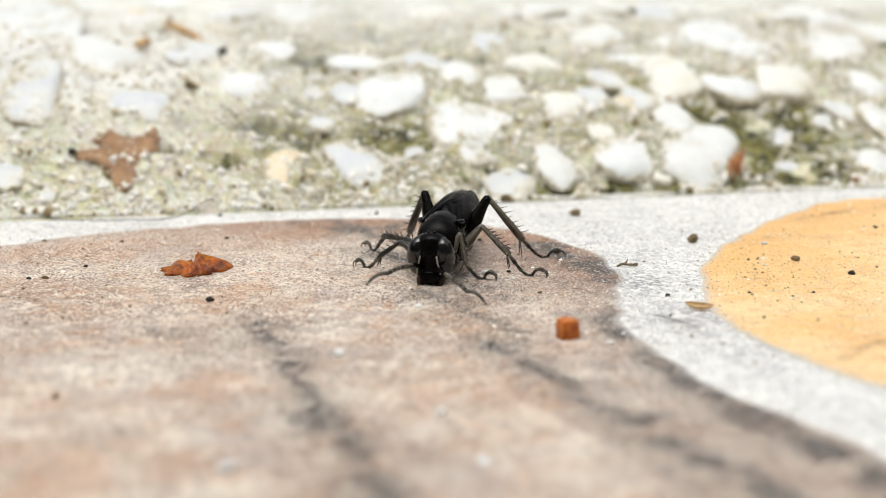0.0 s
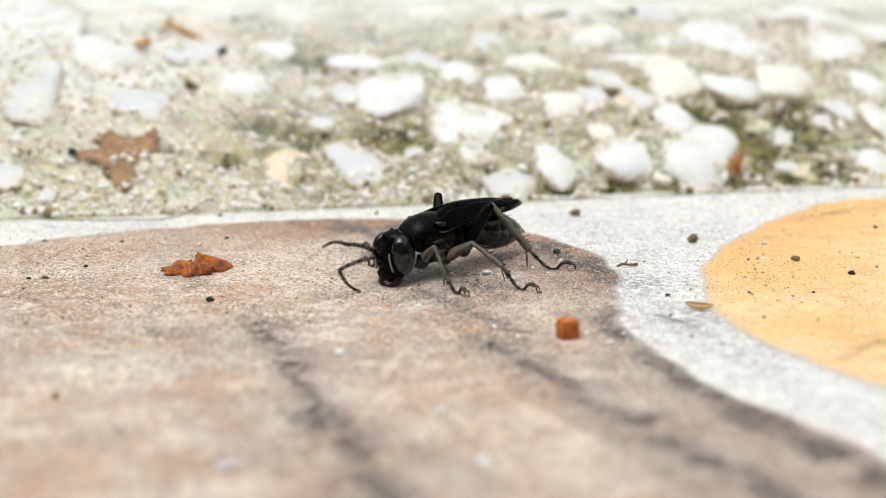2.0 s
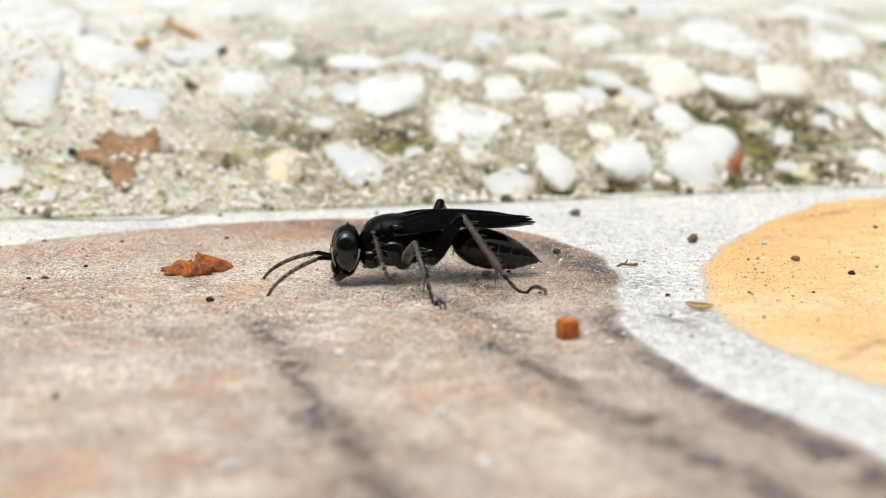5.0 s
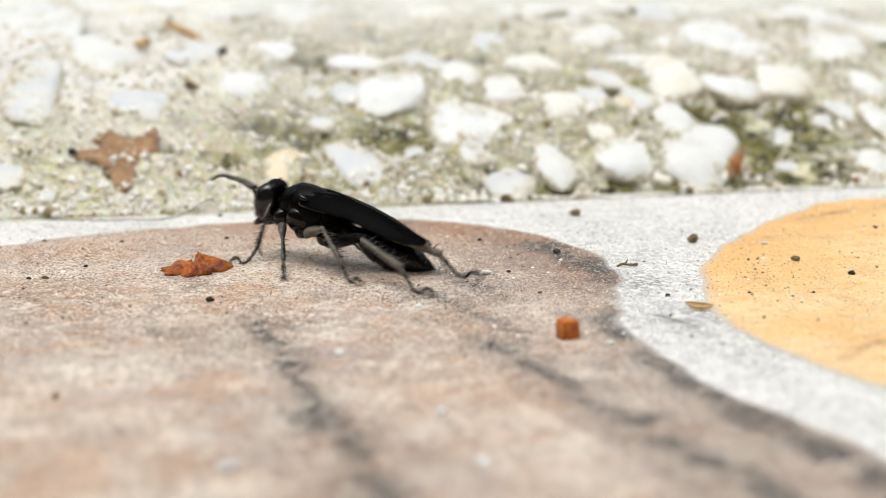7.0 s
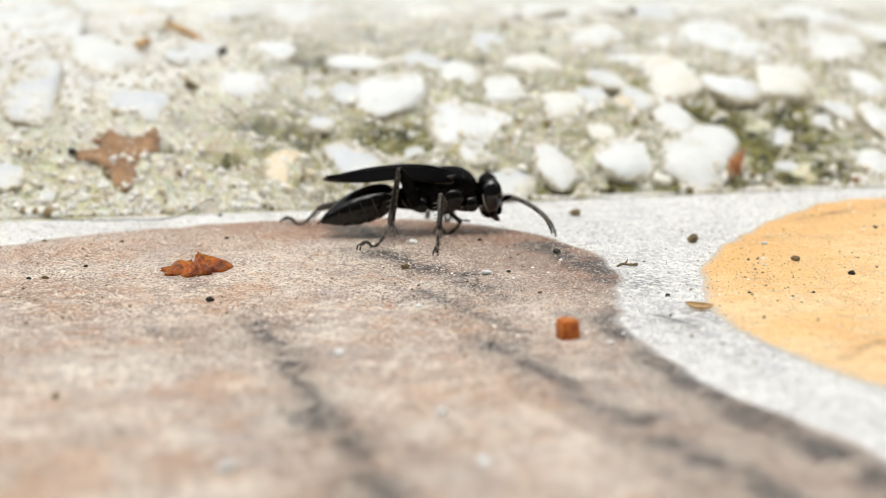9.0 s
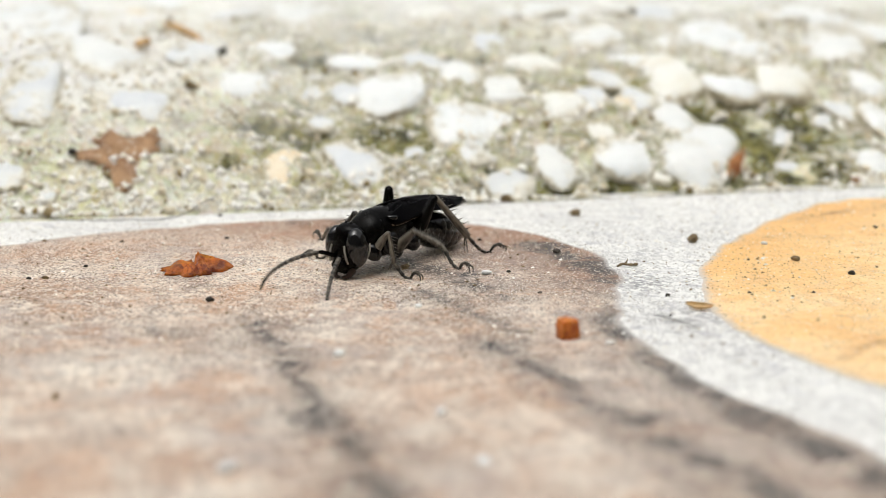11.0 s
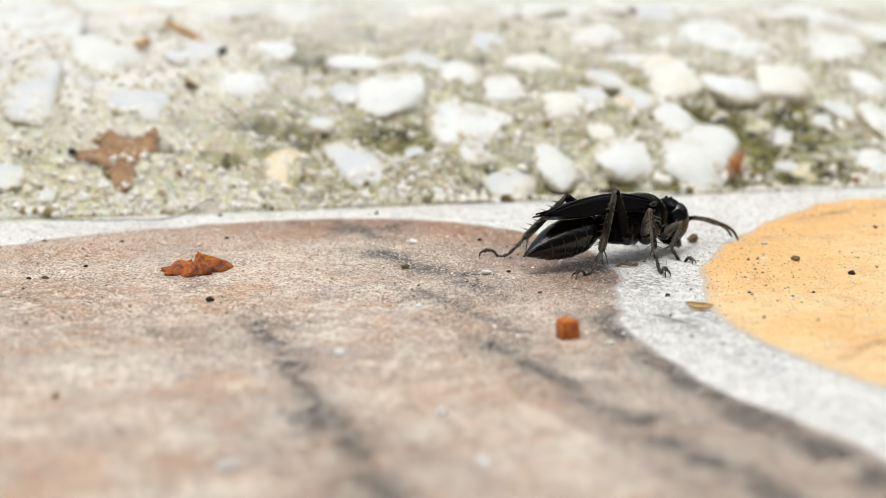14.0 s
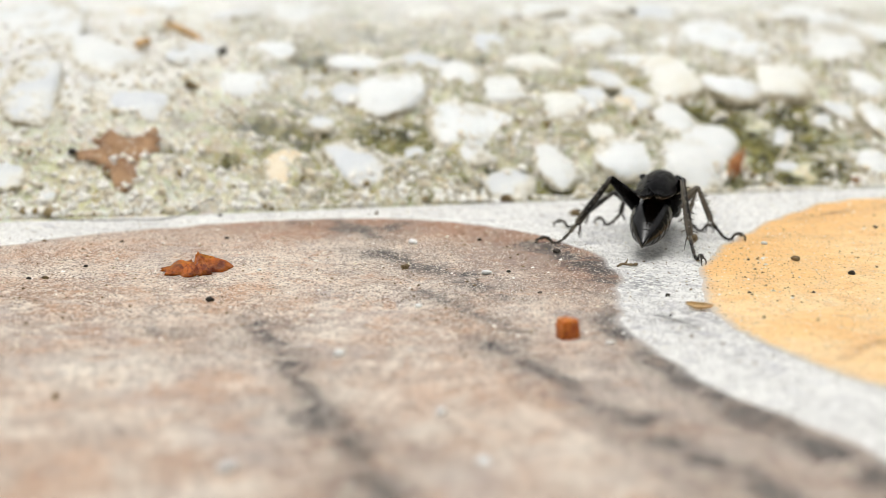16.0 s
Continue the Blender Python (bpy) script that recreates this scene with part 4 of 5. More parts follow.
        antennae.append((stalk, whip, part("antenna_tip", bm, DULL, wasp, "tapered curved end of the antenna")))
    # abdomen, pointing back along -y from its joint: thin stalk, then overlapping rings
    girth = [(0.45, 0.24), (0.0, 0.24), (-0.45, 0.22), (-0.7, 0.34), (-0.95, 0.70), (-1.4, 1.00), (-2.1, 1.16), (-2.9, 1.20), (-3.8, 1.12), (-4.7, 0.89), (-5.35, 0.61), (-5.85, 0.36), (-6.25, 0.16)]
    gy, gr = np.array(girth[::-1]).T
    around = lambda y: float(np.interp(y, gy, gr))
    abdomen = part("abdomen", body_loft([(y, 0.0, r * 1.05, r * 0.95) for y, r in girth if y > -2.5]), GLOSS, wasp, "glossy black pointed abdomen")
    for y0, y1 in ((-1.5, -2.45), (-2.3, -3.3), (-3.15, -4.15), (-4.0, -4.9), (-4.75, -5.5), (-5.35, -6.25)):
        st = [(y0 + 0.05, 0, around(y0) * 0.9, around(y0) * 0.9)]
        for k in range(6):
            y = y0 + (y1 - y0) * k / 5
            r = around(y) * (0.99 + 0.008 * k) + 0.012 * math.sin(k * 0.628)
            st.append((y, -0.012 * k, r * 1.10, r))
        st.append((y1 - 0.01, -0.06, st[-1][2] * 0.9, st[-1][3] * 0.9))
        part("abdomen_segment", body_loft(st, 32, 2), GLOSS, abdomen)
        if y1 > -5.2:
            r = around(y1) * 1.034
            bm = bmesh.new()
            loft(bm, [((0, y1 + 0.02, -0.06), (r * 1.10, 0, 0), (0, 0, r)), ((0, y1 - 0.025, -0.06), (r * 1.095, 0, 0), (0, 0, r * 0.995))], 32)
            part("segment_margin", bm, BAND, abdomen, "thin tan rear margin of the segment")
    for s in (-1, 1):
        bm = bmesh.new()
        tube(bm, curve([(s * 0.42, -5.35, 0.36), (s * 0.28, -5.85, 0.16), (s * 0.03, -6.55, -0.12)], 5), [0.03, 0.05, 0.055, 0.06, 0.06, 0.06, 0.06, 0.055, 0.05, 0.045, 0.03], 8)
        part("sting_sheath", bm, BAND, abdomen, "pale brown ridge of the abdomen's tip")
    # wings, folded flat over the back
    for s in (-1, 1):
        part("fore_wing", wing_mesh(s, 8.35, 2.3, 1.62, 0.4), WING, wasp, "long smoky black fore wing folded along the back")
        part("hind_wing", wing_mesh(s, 8.55, 1.95, 1.46, 0.1), WING_EDGE, wasp, "brownish translucent hind wing under the fore wing")
    # legs
    legs = {}
    for s, side in ((-1, "L"), (1, "R")):
        for k, (root, f, t, foot) in enumerate(LEGS):
            x, y, z = root
            bm = bmesh.new()
            tube(bm, curve([(s * (x - 0.35), y + 0.15, z + 0.75), (s * (x + 0.1), y + 0.05, z + 0.3), (s * x, y, z)], 4), [0.35, 0.55, 0.64, 0.65, 0.62, 0.57, 0.5, 0.38, 0.2], 14)
            part("coxa", bm, GLOSS, wasp)
            legs[side + str(k + 1)] = (part("femur", femur_mesh(f, k), DULL if k < 2 else BLACK, wasp), part("tibia", tibia_mesh(t, k), DULL, wasp), part("tarsus", tarsus_mesh(foot, k), DULL, wasp, "spiny tarsus ending in two curved claws"))
    return wasp, abdomen, antennae, legs


# root of the leg, femur, tibia, (reach of the foot, height of the ankle)
LEGS = [((0.72, 1.75, -1.25), 2.1, 1.9, (1.9, 0.95)), ((0.9, -0.1, -1.3), 2.65, 2.45, (2.4, 1.3)), ((0.9, -1.8, -1.1), 3.6, 3.8, (2.9, 1.35))]


def head_mesh():
    """A lens-shaped head: domed before, flat behind, narrower towards the mouth."""
    bm = bmesh.new()
    bmesh.ops.create_uvsphere(bm, u_segments=40, v_segments=28, radius=1.0)
    for v in bm.verts:
        x, y, z = v.co
        w = 1.38 * (1 - 0.34 * max(0, -z) ** 1.7)
        d = 0.95 if y > 0 else 0.72
        v.co = Vector((x * w * (1 + 0.08 * z ** 4), y * d * (1 + 0.45 * z ** 4) + 0.16 * max(0, -z) ** 2, z * 1.60)) * MM
    return bm


def wing_mesh(s, length, width, z0, inner):
    """A folded wing: a thin pane, slightly cambered, with raised veins and a wavy tip."""
    bm = bmesh.new()
    nu, nv = 44, 28
    up, low = [], []
    for a, rows in ((1, up), (-1, low)):
        for i in range(nu + 1):
            f = i / nu
            row = []
            w = width * (0.28 + 0.72 * min(1, f / 0.35) ** 0.7) * (1 - max(0, (f - 0.62) / 0.38) ** 2.0 * 0.74)
            lean = s * (1.12 - 0.74 * min(1, f / 0.4))
            for j in range(nv + 1):
                g = j / nv
                x = lean + s * (0.53 - g) * w * 0.85 - s * 0.18 * inner
                y = 0.55 - length * f - (0.22 * math.sin(g * 3.1) + 0.10 * math.sin(g * 23 + s)) * max(0.0, (f - 0.9) / 0.1)
                z = z0 + 0.22 * math.sin(min(1, f * 3) * 1.57) + 0.30 * math.sin(3.14 * min(1, f / 0.9)) * f - 0.52 * f * f - 0.72 * (x / 1.3) ** 2 + 0.22 * max(0.0, f - 0.6) * abs(x) + 0.030 * math.sin(17 * g + 3 * f) + (0.05 if s > 0 else 0)
                z += 0.03 * (abs(g - 0.25 - 0.2 * f) < 0.05) + 0.03 * (abs(g - 0.55 + 0.1 * f) < 0.05)
                row.append(bm.verts.new(Vector((x, y, z + 0.018 * a)) * MM))
            rows.append(row)
    for rows in (up, low):
        for p, q in zip(rows, rows[1:]):
            for j in range(nv):
                bm.faces.new((p[j], p[j + 1], q[j + 1], q[j]))
    loop_u = up[0] + [r[-1] for r in up[1:]] + up[-1][-2::-1] + [r[0] for r in up[-2:0:-1]]
    loop_l = low[0] + [r[-1] for r in low[1:]] + low[-1][-2::-1] + [r[0] for r in low[-2:0:-1]]
    for i in range(len(loop_u)):
        j = (i + 1) % len(loop_u)
        bm.faces.new((loop_u[i], loop_l[i], loop_l[j], loop_u[j]))
    return bm


def femur_mesh(length, k):
    """From the hip along +x to the knee."""
    bm = bmesh.new()
    fat = (0.29, 0.35, 0.50)[k]
    xs = [0, 0.08, 0.25, 0.45, 0.65, 0.82, 0.94, 1.0, 1.03]
    rs = [0.55, 0.85, 1.0, 1.0, 0.85, 0.66, 0.58, 0.5, 0.2]
    tube(bm, [(x * length, 0, 0.08 * math.sin(x * 3)) for x in xs], [r * fat for r in rs], 12)
    return bm


def tibia_mesh(length, k):
    """From the knee along +x to the ankle, with spines and two spurs."""
    bm = bmesh.new()
    fat = (0.16, 0.20, 0.25)[k]
    xs = [-0.03, 0, 0.1, 0.35, 0.65, 0.9, 1.0, 1.02]
    rs = [0.4, 0.8, 0.72, 0.85, 1.0, 1.05, 0.9, 0.4]
    tube(bm, [(x * length, 0, 0) for x in xs], [r * fat for r in rs], 10)
    rng = random.Random(k)
    for i in range(22 if k else 10):
        x = length * (0.14 + (0.038 if k else 0.08) * i)
        a = 0.5 + 2.2 * (i % 3) / 2 + rng.uniform(-0.4, 0.4)
        d = Vector((0.5, math.cos(a), math.sin(a))).normalized() * rng.uniform(0.28, 0.52)
        p = Vector((x, math.cos(a) * fat * 0.8, math.sin(a) * fat * 0.8))
        tube(bm, [p, p + d], [0.036, 0.010], 5)
    for w in (-0.2, 0.2):
        p = Vector((length * 0.97, w * fat, -fat * 0.7))
        tube(bm, [p, p + Vector((0.35, w * 0.5, -0.25)), p + Vector((0.85, w * 0.9, -0.62)) * (0.6 + 0.2 * k)], [0.055, 0.042, 0.012], 6)
    return bm


def tarsus_mesh(foot, k):
    """From the ankle outwards along +x: four short joints, then an arched last joint with two claws."""
    reach, h = foot
    bm = bmesh.new()
    q = reach / 3.35
    line = [Vector((0, 0, 0)), Vector((0.62 * q, 0, -0.45 * h)), Vector((1.15 * q, 0, -0.78 * h)), Vector((1.6 * q, 0, -0.93 * h)), Vector((2.0 * q, 0, -h + 0.10))]
    for i, (a, b) in enumerate(zip(line, line[1:])):
        r = 0.125 - 0.012 * i
        tube(bm, [a, a + (b - a) * 0.2, a + (b - a) * 0.85, b], [r * 0.7, r * 0.85, r * 1.15, r * 0.7], 8)
        for w in (-1, 1):
            tube(bm, [b, b + Vector((0.22, w * 0.20, -0.08))], [0.03, 0.008], 5)
            m = a.lerp(b, 0.5)
            tube(bm, [m, m + Vector((0.18, w * 0.24, -0.02))], [0.025, 0.008], 5)
    end = line[-1]
    arch = curve([end, end + Vector((0.35 * q, 0, 0.34)), end + Vector((0.8 * q, 0, 0.42)), end + Vector((1.02 * q, 0, 0.32))], 4)
    tube(bm, arch, [0.085 + 0.005 * i for i in range(len(arch))], 8)
    tip = arch[-1]
    for w in (-1, 1):
        claw = curve([tip, tip + Vector((0.20 * q, w * 0.12, -0.02)), tip + Vector((0.34 * q, w * 0.16, -0.20)), tip + Vector((0.33 * q, w * 0.14, -0.40))], 3)
        tube(bm, claw, [0.075 - 0.006 * i for i in range(len(claw))], 6)
    return bm


WASP, ABDOMEN, ANTENNAE, LEG_PARTS = build_wasp()


# ---------------------------------------------------------------- what moves
STANCES = []


def stance(t, at, heading, pitch, abdomen, left, right, antenna_l, antenna_r, bend_l=(26, 20), bend_r=(26, 20)):
    """The wasp at t: middle of the thorax (mm), heading and pitch, swing of the abdomen, the six foot places, the antennae's aim,
    and how far each stalk rises from that aim and its tip curls down."""
    STANCES.append((t, np.array([*at, heading, pitch, *abdomen, *antenna_l, *antenna_r, *bend_l, *bend_r], float), np.array([*left, *right], float)))


def stances():
    stance(0.0, (-0.03, 82.79, 2.18), 168, -1, (0, -10), ((2.4, 80.5), (6.4, 81.1), (7.9, 86.6)), ((-5.6, 83.9), (-6.3, 90.3), (-3.5, 90.7)), (-44, -9), (22, 4), (5, -15), (16, -4))
    stance(0.5, (-0.46, 82.66, 2.18), 155, 0, (0, -10), ((2.8, 78.1), (6.4, 81.1), (7.8, 87.1)), ((-5.4, 84.0), (-6.3, 90.3), (-3.5, 90.7)), (-25, -11), (12, 4), (27, 48), (30, -1))
    stance(1.0, (-0.62, 82.28, 2.23), 149, -1, (0, -10), ((2.8, 78.5), (6.4, 81.1), (7.5, 84.6)), ((-4.6, 83.6), (-6.3, 90.3), (-3.5, 90.7)), (-6, -13), (2, 3), (49, 110), (44, 2))
    stance(1.5, (-0.78, 81.95, 2.32), 144, -1, (0, -10), ((2.8, 78.5), (5.6, 77.4), (8.3, 83.1)), ((-5.2, 84.6), (-6.3, 90.3), (-0.7, 90.6)), (4, -11), (-2, 12), (47, 110), (42, 1))
    stance(2.0, (-0.77, 81.75, 2.33), 137, 0, (0, -10), ((1.4, 76.4), (5.6, 77.4), (8.3, 83.1)), ((-5.1, 84.6), (-6.3, 90.3), (-0.7, 90.6)), (14, -9), (-5, 20), (45, 110), (39, 0))
    stance(2.5, (-0.82, 81.76, 2.36), 132, -1, (5, -13), ((1.4, 76.4), (5.6, 77.4), (8.3, 83.1)), ((-5.1, 84.6), (-6.3, 90.3), (-0.7, 90.6)), (-1, -12), (-14, 14), (44, 108), (38, -0))
    stance(3.0, (-1.43, 79.88, 2.54), 124, 1, (4, -19), ((-1.6, 77.4), (1.5, 75.6), (7.5, 78.5)), ((-5.1, 84.6), (-4.3, 85.8), (2.3, 87.6)), (-16, -15), (-24, 9), (43, 105), (36, -1))
    stance(3.5, (-1.11, 79.80, 2.58), 122, 0, (3, -20), ((-1.6, 77.4), (1.5, 75.0), (7.7, 78.5)), ((-5.1, 84.6), (-4.3, 85.8), (2.3, 87.6)), (18, -14), (13, -6), (44, 64), (38, -2))
    stance(4.2, (-1.46, 79.93, 2.55), 112, 1, (6, -16), ((-1.6, 76.8), (1.6, 75.9), (7.7, 79.0)), ((-5.1, 84.6), (-4.3, 85.8), (2.3, 87.6)), (51, -13), (50, -21), (44, 24), (39, -4))
    stance(4.7, (-1.97, 80.04, 2.51), 104, 1, (0, -14), ((-1.6, 76.8), (-0.0, 73.7), (6.0, 76.8)), ((-5.1, 84.6), (-4.3, 85.8), (2.3, 87.6)), (-22, -20), (22, -20), (26, 20), (26, 20))
    stance(5.2, (-3.13, 80.29, 2.54), 99, 2, (0, -14), ((-5.1, 75.9), (-0.0, 73.7), (6.0, 76.8)), ((-5.1, 84.6), (-4.3, 85.8), (2.3, 87.6)), (-22, -20), (22, -20), (26, 20), (26, 20))
    stance(5.7, (-4.35, 80.55, 2.57), 95, 3, (0, -14), ((-5.1, 75.9), (-3.4, 74.0), (3.1, 76.2)), ((-5.1, 84.6), (-4.3, 85.8), (2.3, 87.6)), (-22, -20), (22, -20), (26, 20), (26, 20))
    stance(6.3, (-5.06, 80.70, 2.59), 92, 4, (-10, -17), ((-8.4, 79.0), (-3.9, 76.2), (5.6, 77.2)), ((-7.8, 84.6), (-4.3, 85.8), (2.3, 87.6)), (-58, -3), (38, -14), (26, 20), (26, 20))
    stance(6.5, (-6.70, 80.13, 2.71), 89, 5, (7, -17), ((-8.2, 78.7), (-3.5, 75.6), (2.2, 76.4)), ((-7.8, 84.6), (-4.3, 85.8), (0.4, 85.1)), (25, -17), (38, 1), (50, 6), (50, 11))
    stance(6.8, (-8.68, 81.15, 2.92), 88, 7, (-4, -15), ((-10.6, 80.0), (-8.4, 77.4), (-0.5, 75.9)), ((-11.0, 85.0), (-8.1, 87.7), (0.8, 85.5)), (56, -1), (62, 0), (26, 20), (26, 20))
    stance(7.0, (-8.16, 85.00, 3.25), 62, 17, (17, -11), ((-9.4, 78.1), (-4.9, 78.7), (-0.5, 76.2)), ((-13.5, 84.0), (-4.4, 88.9), (3.2, 79.8)), (17, -5), (10, -5), (44, 9), (39, 9))
    stance(7.2, (-6.76, 84.58, 2.56), 5, 0, (12, -15), ((-12.1, 86.6), (-11.5, 89.0), (-12.9, 85.0)), ((-3.0, 87.5), (0.2, 82.8), (-0.3, 84.3)), (-22, -20), (22, -20), (26, 20), (26, 20))
    stance(7.5, (-6.62, 84.24, 2.64), 1, -2, (-1, -9), ((-10.5, 88.2), (-10.5, 89.0), (-13.1, 84.4)), ((-3.0, 87.5), (0.2, 82.8), (-2.2, 75.6)), (-22, -20), (22, -20), (26, 20), (26, 20))
    stance(7.8, (-6.66, 87.45, 2.61), -7, -3, (-3, -10), ((-10.9, 91.5), (-14.0, 88.2), (-11.7, 79.6)), ((-1.9, 91.5), (0.4, 87.9), (-3.4, 79.6)), (-22, -20), (22, -20), (26, 20), (26, 20))
    stance(8.0, (-6.47, 89.77, 2.85), -18, 0, (4, -10), ((-9.2, 93.7), (-13.1, 89.5), (-13.9, 86.6)), ((-1.8, 92.1), (0.2, 86.6), (-3.4, 80.0)), (34, -19), (20, -20), (28, 2), (29, 0))
    stance(8.2, (-5.38, 91.20, 2.94), -31, -1, (4, -12), ((-7.0, 95.7), (-12.9, 95.2), (-13.8, 86.3)), ((-1.9, 91.0), (0.0, 86.6), (-5.1, 83.1)), (-60, -11), (75, -11), (26, 20), (26, 20))
    stance(8.5, (-4.12, 92.42, 3.00), -41, 1, (-2, -14), ((-7.0, 95.7), (-12.7, 95.7), (-13.9, 93.3)), ((-1.2, 91.0), (0.1, 86.6), (-5.4, 82.1)), (21, -23), (10, -25), (26, -4), (26, -8))
    stance(9.0, (-0.01, 93.35, 3.12), -81, 1, (0, -18), ((-0.1, 98.0), (-1.4, 99.8), (-12.2, 96.7)), ((1.2, 93.0), (-0.5, 86.6), (-5.6, 88.2)), (43, -18), (56, -11), (36, 20), (35, 19))
    stance(9.2, (0.40, 94.16, 3.07), -74, 2, (-7, -17), ((0.1, 98.4), (-1.4, 99.8), (-12.3, 96.7)), ((2.4, 92.4), (2.3, 87.7), (-5.6, 87.9)), (-60, -7), (70, -7), (26, 20), (26, 20))
    stance(9.6, (-0.04, 93.07, 2.81), -89, 2, (0, -14), ((2.5, 97.1), (-1.4, 99.8), (-7.1, 97.9)), ((2.6, 89.1), (-0.3, 86.5), (-5.6, 87.9)), (-22, -20), (22, -20), (26, 20), (26, 20))
    stance(10.0, (-1.12, 90.43, 2.67), -125, 2, (0, -14), ((3.3, 92.3), (2.3, 96.1), (-4.0, 98.5)), ((-1.2, 85.7), (-5.2, 85.2), (-9.7, 90.3)), (-22, -20), (22, -20), (26, 20), (26, 20))
    stance(10.4, (-2.44, 87.20, 2.50), -168, 2, (0, -14), ((2.0, 85.5), (3.9, 88.9), (1.1, 95.1)), ((-5.8, 83.9), (-9.0, 86.3), (-8.7, 93.1)), (-22, -20), (22, -20), (26, 20), (26, 20))
    stance(10.8, (-3.61, 84.33, 2.34), -207, 2, (0, -14), ((-1.3, 80.2), (2.4, 81.6), (4.1, 88.2)), ((-5.8, 83.9), (-9.0, 86.3), (-4.8, 92.8)), (-22, -20), (22, -20), (26, 20), (26, 20))
    stance(11.3, (-4.28, 82.69, 2.25), -230, 2, (3, -16), ((-1.7, 80.5), (1.4, 77.2), (4.6, 84.0)), ((-9.4, 89.0), (-9.0, 86.3), (-2.2, 91.0)), (-44, -5), (9, 15), (26, 20), (26, 20))
    stance(11.5, (-5.48, 81.29, 2.46), -238, 2, (5, -10), ((-4.9, 77.2), (1.4, 77.4), (4.5, 84.3)), ((-9.8, 83.3), (-9.0, 86.3), (-2.2, 91.0)), (-28, 14), (-22, 21), (26, 20), (26, 20))
    stance(11.8, (-1.45, 79.79, 2.54), -183, 3, (0, -14), ((0.5, 76.4), (4.7, 78.3), (4.3, 85.5)), ((-3.1, 76.2), (-8.7, 82.8), (-6.1, 87.0)), (-22, -20), (22, -20), (26, 20), (26, 20))
    stance(12.0, (-1.18, 79.92, 2.47), -176, 0, (0, -10), ((1.8, 78.1), (4.7, 78.1), (4.4, 85.8)), ((-4.5, 76.8), (-7.9, 82.5), (-3.9, 87.4)), (-22, -8), (-27, -14), (-10, -30), (10, -24))
    stance(12.2, (1.55, 78.84, 2.28), -145, 1, (0, -14), ((5.0, 77.7), (6.7, 82.9), (1.7, 87.4)), ((3.7, 74.7), (-6.0, 77.2), (-5.1, 85.5)), (-4, -12), (27, 6), (26, 20), (26, 20))
    stance(12.3, (2.55, 78.46, 2.42), -133, 1, (0, -14), ((6.3, 79.6), (6.7, 82.9), (1.7, 87.4)), ((4.2, 75.0), (0.8, 72.1), (-6.1, 81.4)), (31, -1), (48, -2), (26, 20), (26, 20))
    stance(12.4, (4.65, 77.89, 2.42), -123, -2, (0, -14), ((9.0, 79.8), (5.8, 79.4), (1.7, 87.4)), ((6.0, 74.4), (-1.6, 73.8), (-5.7, 81.8)), (26, -4), (37, 4), (26, 20), (26, 20))
    stance(12.5, (5.50, 78.76, 2.71), -86, -1, (0, -8), ((7.9, 82.9), (5.8, 79.4), (-1.8, 83.3)), ((8.3, 76.8), (-1.2, 74.4), (-3.0, 75.9)), (-55, 18), (33, -9), (24, -4), (48, -1))
    stance(12.6, (6.93, 79.37, 2.64), -75, 4, (-10, -8), ((7.9, 82.9), (4.9, 85.7), (-1.8, 83.3)), ((8.3, 76.8), (6.3, 72.6), (-2.7, 76.2)), (-10, -10), (75, 5), (26, 20), (26, 20))
    stance(12.8, (8.22, 82.23, 2.01), -55, 1, (-22, -21), ((8.6, 87.0), (4.9, 85.7), (-1.8, 83.3)), ((8.7, 78.1), (12.9, 78.1), (2.5, 76.2)), (75, 0), (75, 1), (26, 20), (26, 20))
    stance(13.0, (8.04, 81.77, 2.20), -46, 2, (-8, -15), ((8.6, 87.0), (1.2, 84.9), (-1.4, 79.6)), ((10.8, 78.3), (12.7, 78.1), (2.5, 75.9)), (-8, -62), (8, -62), (26, 20), (26, 20))
    stance(13.2, (7.57, 83.15, 2.73), -7, 4, (-21, -19), ((3.9, 86.2), (1.1, 84.6), (-1.2, 79.8)), ((11.4, 84.6), (13.0, 81.1), (9.1, 75.6)), (-22, -20), (22, -20), (26, 20), (26, 20))
    stance(13.5, (10.60, 84.99, 2.58), -39, -2, (-6, -14), ((9.7, 89.7), (2.8, 89.8), (1.1, 81.8)), ((15.2, 85.5), (14.2, 81.4), (7.8, 78.5)), (20, -4), (9, -5), (29, 14), (29, 13))
    stance(14.0, (12.36, 86.39, 2.54), -53, 0, (-4, -12), ((12.8, 91.1), (8.9, 92.1), (2.4, 86.4)), ((15.4, 85.5), (13.8, 81.1), (8.0, 80.5)), (9, -12), (9, -14), (31, 8), (41, 10))
    stance(14.3, (13.28, 89.27, 2.88), -40, 6, (-2, -12), ((12.2, 93.9), (8.9, 92.1), (2.4, 86.9)), ((18.1, 89.0), (15.3, 83.3), (10.3, 81.8)), (-11, -26), (11, -26), (26, 20), (26, 20))
    stance(14.5, (14.91, 90.47, 2.72), -39, 2, (-7, -12), ((12.2, 93.9), (7.1, 93.9), (6.2, 89.8)), ((18.5, 90.3), (19.3, 86.3), (13.1, 82.4)), (47, -23), (23, -26), (26, -7), (27, -12))
    stance(14.7, (13.97, 91.88, 2.57), -9, 3, (-15, -16), ((12.2, 93.9), (7.2, 95.2), (6.1, 89.7)), ((19.1, 93.9), (19.3, 86.3), (14.5, 86.6)), (-22, -20), (22, -20), (26, 20), (26, 20))
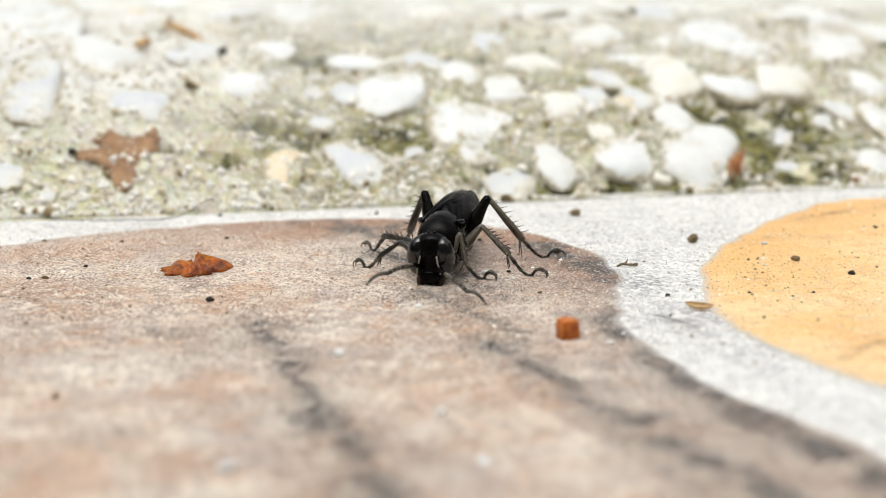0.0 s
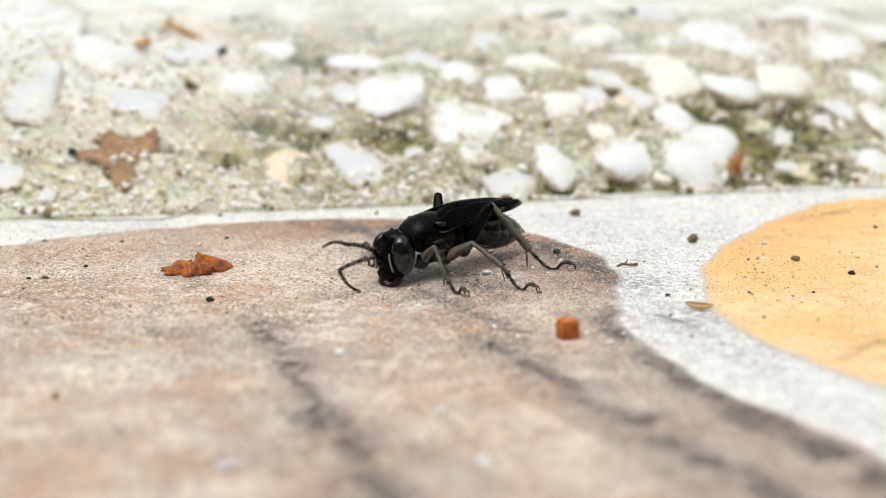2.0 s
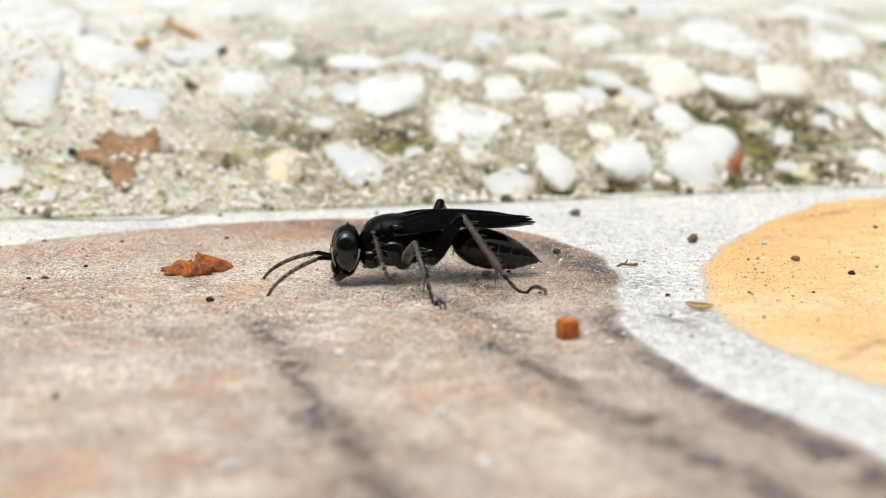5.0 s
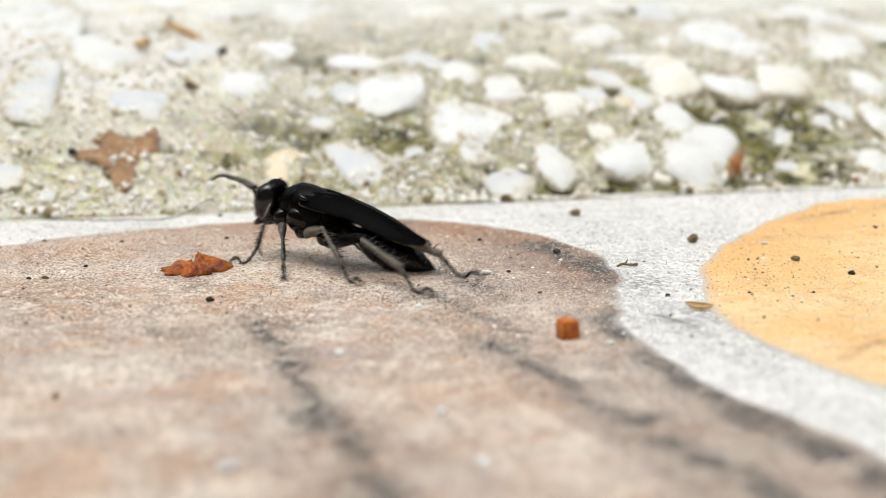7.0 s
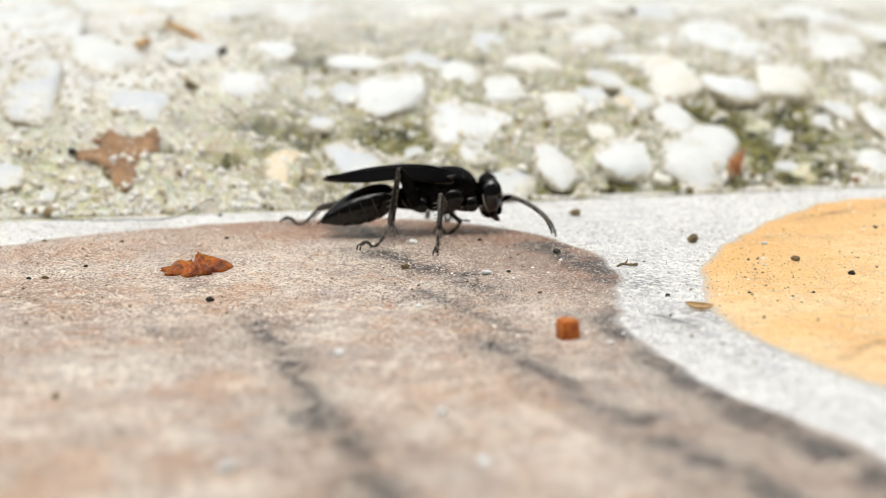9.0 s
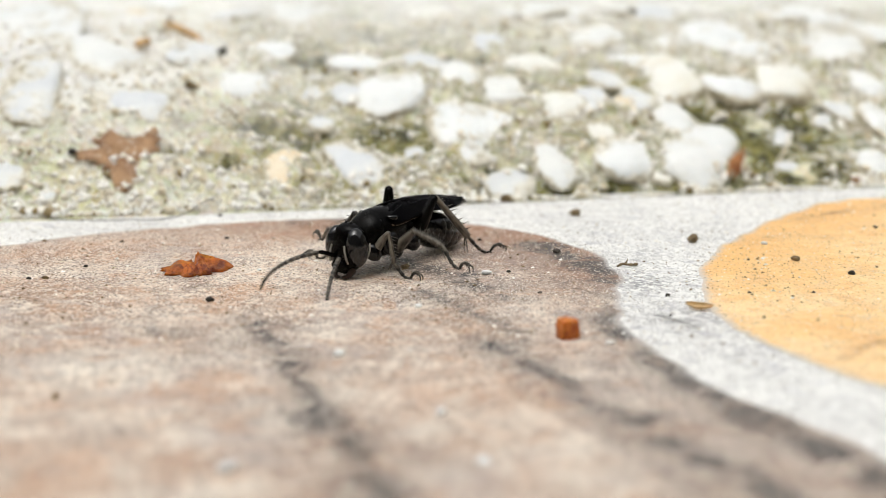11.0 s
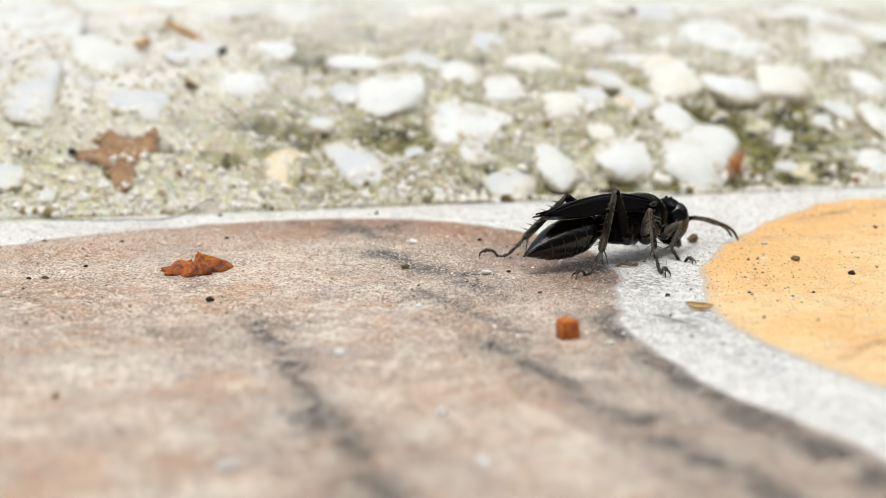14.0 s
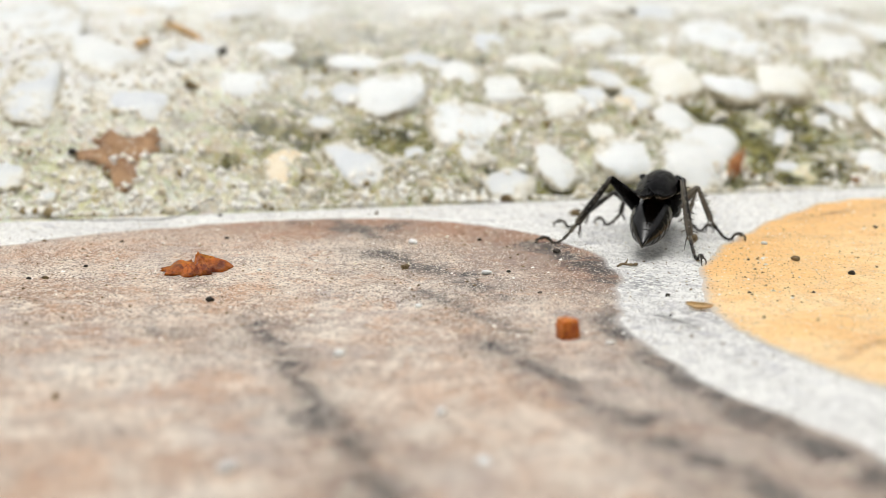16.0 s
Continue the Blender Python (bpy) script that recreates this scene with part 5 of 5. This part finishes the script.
    stance(15.0, (14.35, 93.20, 2.77), -12, -1, (-9, -20), ((11.0, 96.6), (7.6, 95.7), (6.1, 89.7)), ((19.1, 93.9), (20.6, 91.5), (16.7, 84.6)), (-22, -20), (22, -20), (26, 20), (26, 20))
    stance(15.5, (14.91, 92.96, 2.81), -13, -2, (-6, -20), ((11.0, 96.6), (7.9, 95.7), (6.1, 89.7)), ((19.1, 93.9), (20.6, 90.7), (16.6, 84.3)), (-22, -20), (22, -20), (26, 20), (26, 20))
    stance(16.0, (15.06, 93.21, 2.84), -12, -1, (-5, -18), ((11.0, 96.6), (8.0, 95.7), (6.3, 90.0)), ((19.1, 93.9), (20.7, 91.0), (16.6, 84.3)), (-22, -20), (22, -20), (26, 20), (26, 20))


def smooth_track(ts, vs, t):
    """Monotone cubic through the rows vs at the times ts."""
    i = int(np.clip(np.searchsorted(ts, t, side="right") - 1, 0, len(ts) - 2))

    def slope(k):
        if k <= 0 or k >= len(ts) - 1:
            return np.zeros(vs.shape[1])
        h0, h1 = ts[k] - ts[k - 1], ts[k + 1] - ts[k]
        d0, d1 = (vs[k] - vs[k - 1]) / h0, (vs[k + 1] - vs[k]) / h1
        with np.errstate(divide="ignore", invalid="ignore"):
            m = (h0 + h1) * 3 / ((2 * h1 + h0) / d0 + (h1 + 2 * h0) / d1)
        return np.where(d0 * d1 > 0, m, 0.0)

    h = ts[i + 1] - ts[i]
    f = (t - ts[i]) / h
    return (vs[i] * (2 * f ** 3 - 3 * f ** 2 + 1) + slope(i) * h * (f ** 3 - 2 * f ** 2 + f)
            + vs[i + 1] * (3 * f ** 2 - 2 * f ** 3) + slope(i + 1) * h * (f ** 3 - f ** 2))


def foot_place(ts, feet, k, t):
    """Feet stand still and step over in the middle of a stretch."""
    i = int(np.clip(np.searchsorted(ts, t, side="right") - 1, 0, len(ts) - 2))
    a, b = feet[i][k], feet[i + 1][k]
    h = ts[i + 1] - ts[i]
    far = np.linalg.norm(b - a)
    if far < 0.35:
        f = (t - ts[i]) / h
        return Vector((*(a + (b - a) * f), 0.0))
    part_of = min(1.0, 0.22 / h)
    shift = (0.3, -0.3, 0.3, -0.3, 0.3, -0.3)[k] * (1 - part_of)
    f = np.clip(((t - ts[i]) / h - (0.5 + shift - part_of / 2)) / part_of, 0, 1)
    lift = min(1.2, 0.25 * far) * math.sin(math.pi * f)
    f = f * f * (3 - 2 * f)
    return Vector((*(a + (b - a) * f), lift))


def bone(a, b, up):
    """Pose with x from a to b and z towards up."""
    x = (b - a).normalized()
    y = up.cross(x)
    y = y.normalized() if y.length > 1e-6 else x.orthogonal().normalized()
    m = Matrix((x, y, x.cross(y))).transposed().to_4x4()
    m.translation = a * MM
    return m


def motions():
    stances()
    ts = np.array([r[0] for r in STANCES])
    vs = np.array([r[1] for r in STANCES])
    feet = [r[2] for r in STANCES]
    times = [k / 10 for k in range(161)]
    rows = {ob: [] for ob in (WASP, ABDOMEN, *ANTENNAE[0], *ANTENNAE[1])}
    rows.update({ob: [] for seg in LEG_PARTS.values() for ob in seg})
    for t in times:
        x, y, z, head, pitch, ay, ap, ly, lp, ry, rp, lu, lc, ru, rc = smooth_track(ts, vs, t)
        body = pose(x, y, z, pitch, 0, head)
        rows[WASP].append((t, pose(x * MM, y * MM, z * MM, pitch, 0, head)))
        rows[ABDOMEN].append((t, pose(0, -2.6 * MM, 0.2 * MM, -ap, 0, ay)))
        for (stalk, whip, tip), s, yaw, pit, rise, curl in zip(ANTENNAE, (-1, 1), (ly, ry), (lp, rp), (lu, ru), (lc, rc)):
            m = pose(s * 0.36 * MM, 4.02 * MM, -0.92 * MM, 0, 0, -yaw)
            rows[stalk].append((t, m @ pose(0, 0, 0, pit + rise)))
            m = m @ pose(0, 0, 0, pit + rise) @ pose(0, 1.12 * MM, 0, -rise)
            rows[whip].append((t, m))
            rows[tip].append((t, m @ pose(0, 2.46 * MM, -0.09 * MM, -curl)))
        inv = body.inverted()
        up = (inv.to_3x3() @ Vector((0, 0, 1))).normalized()
        for k, key in enumerate(("L1", "L2", "L3", "R1", "R2", "R3")):
            (rx, ry_, rz), f, l, (reach, ankle_h) = LEGS[k % 3]
            root = Vector((rx if k > 2 else -rx, ry_, rz))
            foot = inv @ foot_place(ts, feet, k, t)
            flat = foot - root
            flat = (flat - up * flat.dot(up))
            out = flat.normalized()
            ankle = foot - out * reach + up * ankle_h
            d = ankle - root
            most, least = (f + l) * 0.985, abs(f - l) + 0.9
            if d.length > most:
                # slide the foot in along the ground until the leg reaches it
                drop = d.dot(up)
                run = math.sqrt(max(most ** 2 - drop ** 2, 0.04))
                ankle = root + out * run + up * drop
            elif d.length < least or d.dot(out) < 0.3:
                ankle = root + out * max(0.6, d.dot(out)) + up * d.dot(up)
                if (ankle - root).length < least:
                    ankle = root + (ankle - root).normalized() * least
            d = ankle - root
            n = min(d.length, most)
            c = (f * f + n * n - l * l) / (2 * f * n)
            side = (up * 1.0 + out * 0.25)
            side = (side - d.normalized() * side.dot(d.normalized())).normalized()
            knee = root + d.normalized() * f * c + side * f * math.sqrt(max(0, 1 - c * c))
            femur, tibia, tarsus = LEG_PARTS[key]
            rows[femur].append((t, bone(root, knee, side)))
            rows[tibia].append((t, bone(knee, ankle, side)))
            rows[tarsus].append((t, bone(ankle, ankle + out, up)))
    for ob, r in rows.items():
        walk(ob, r)


motions()
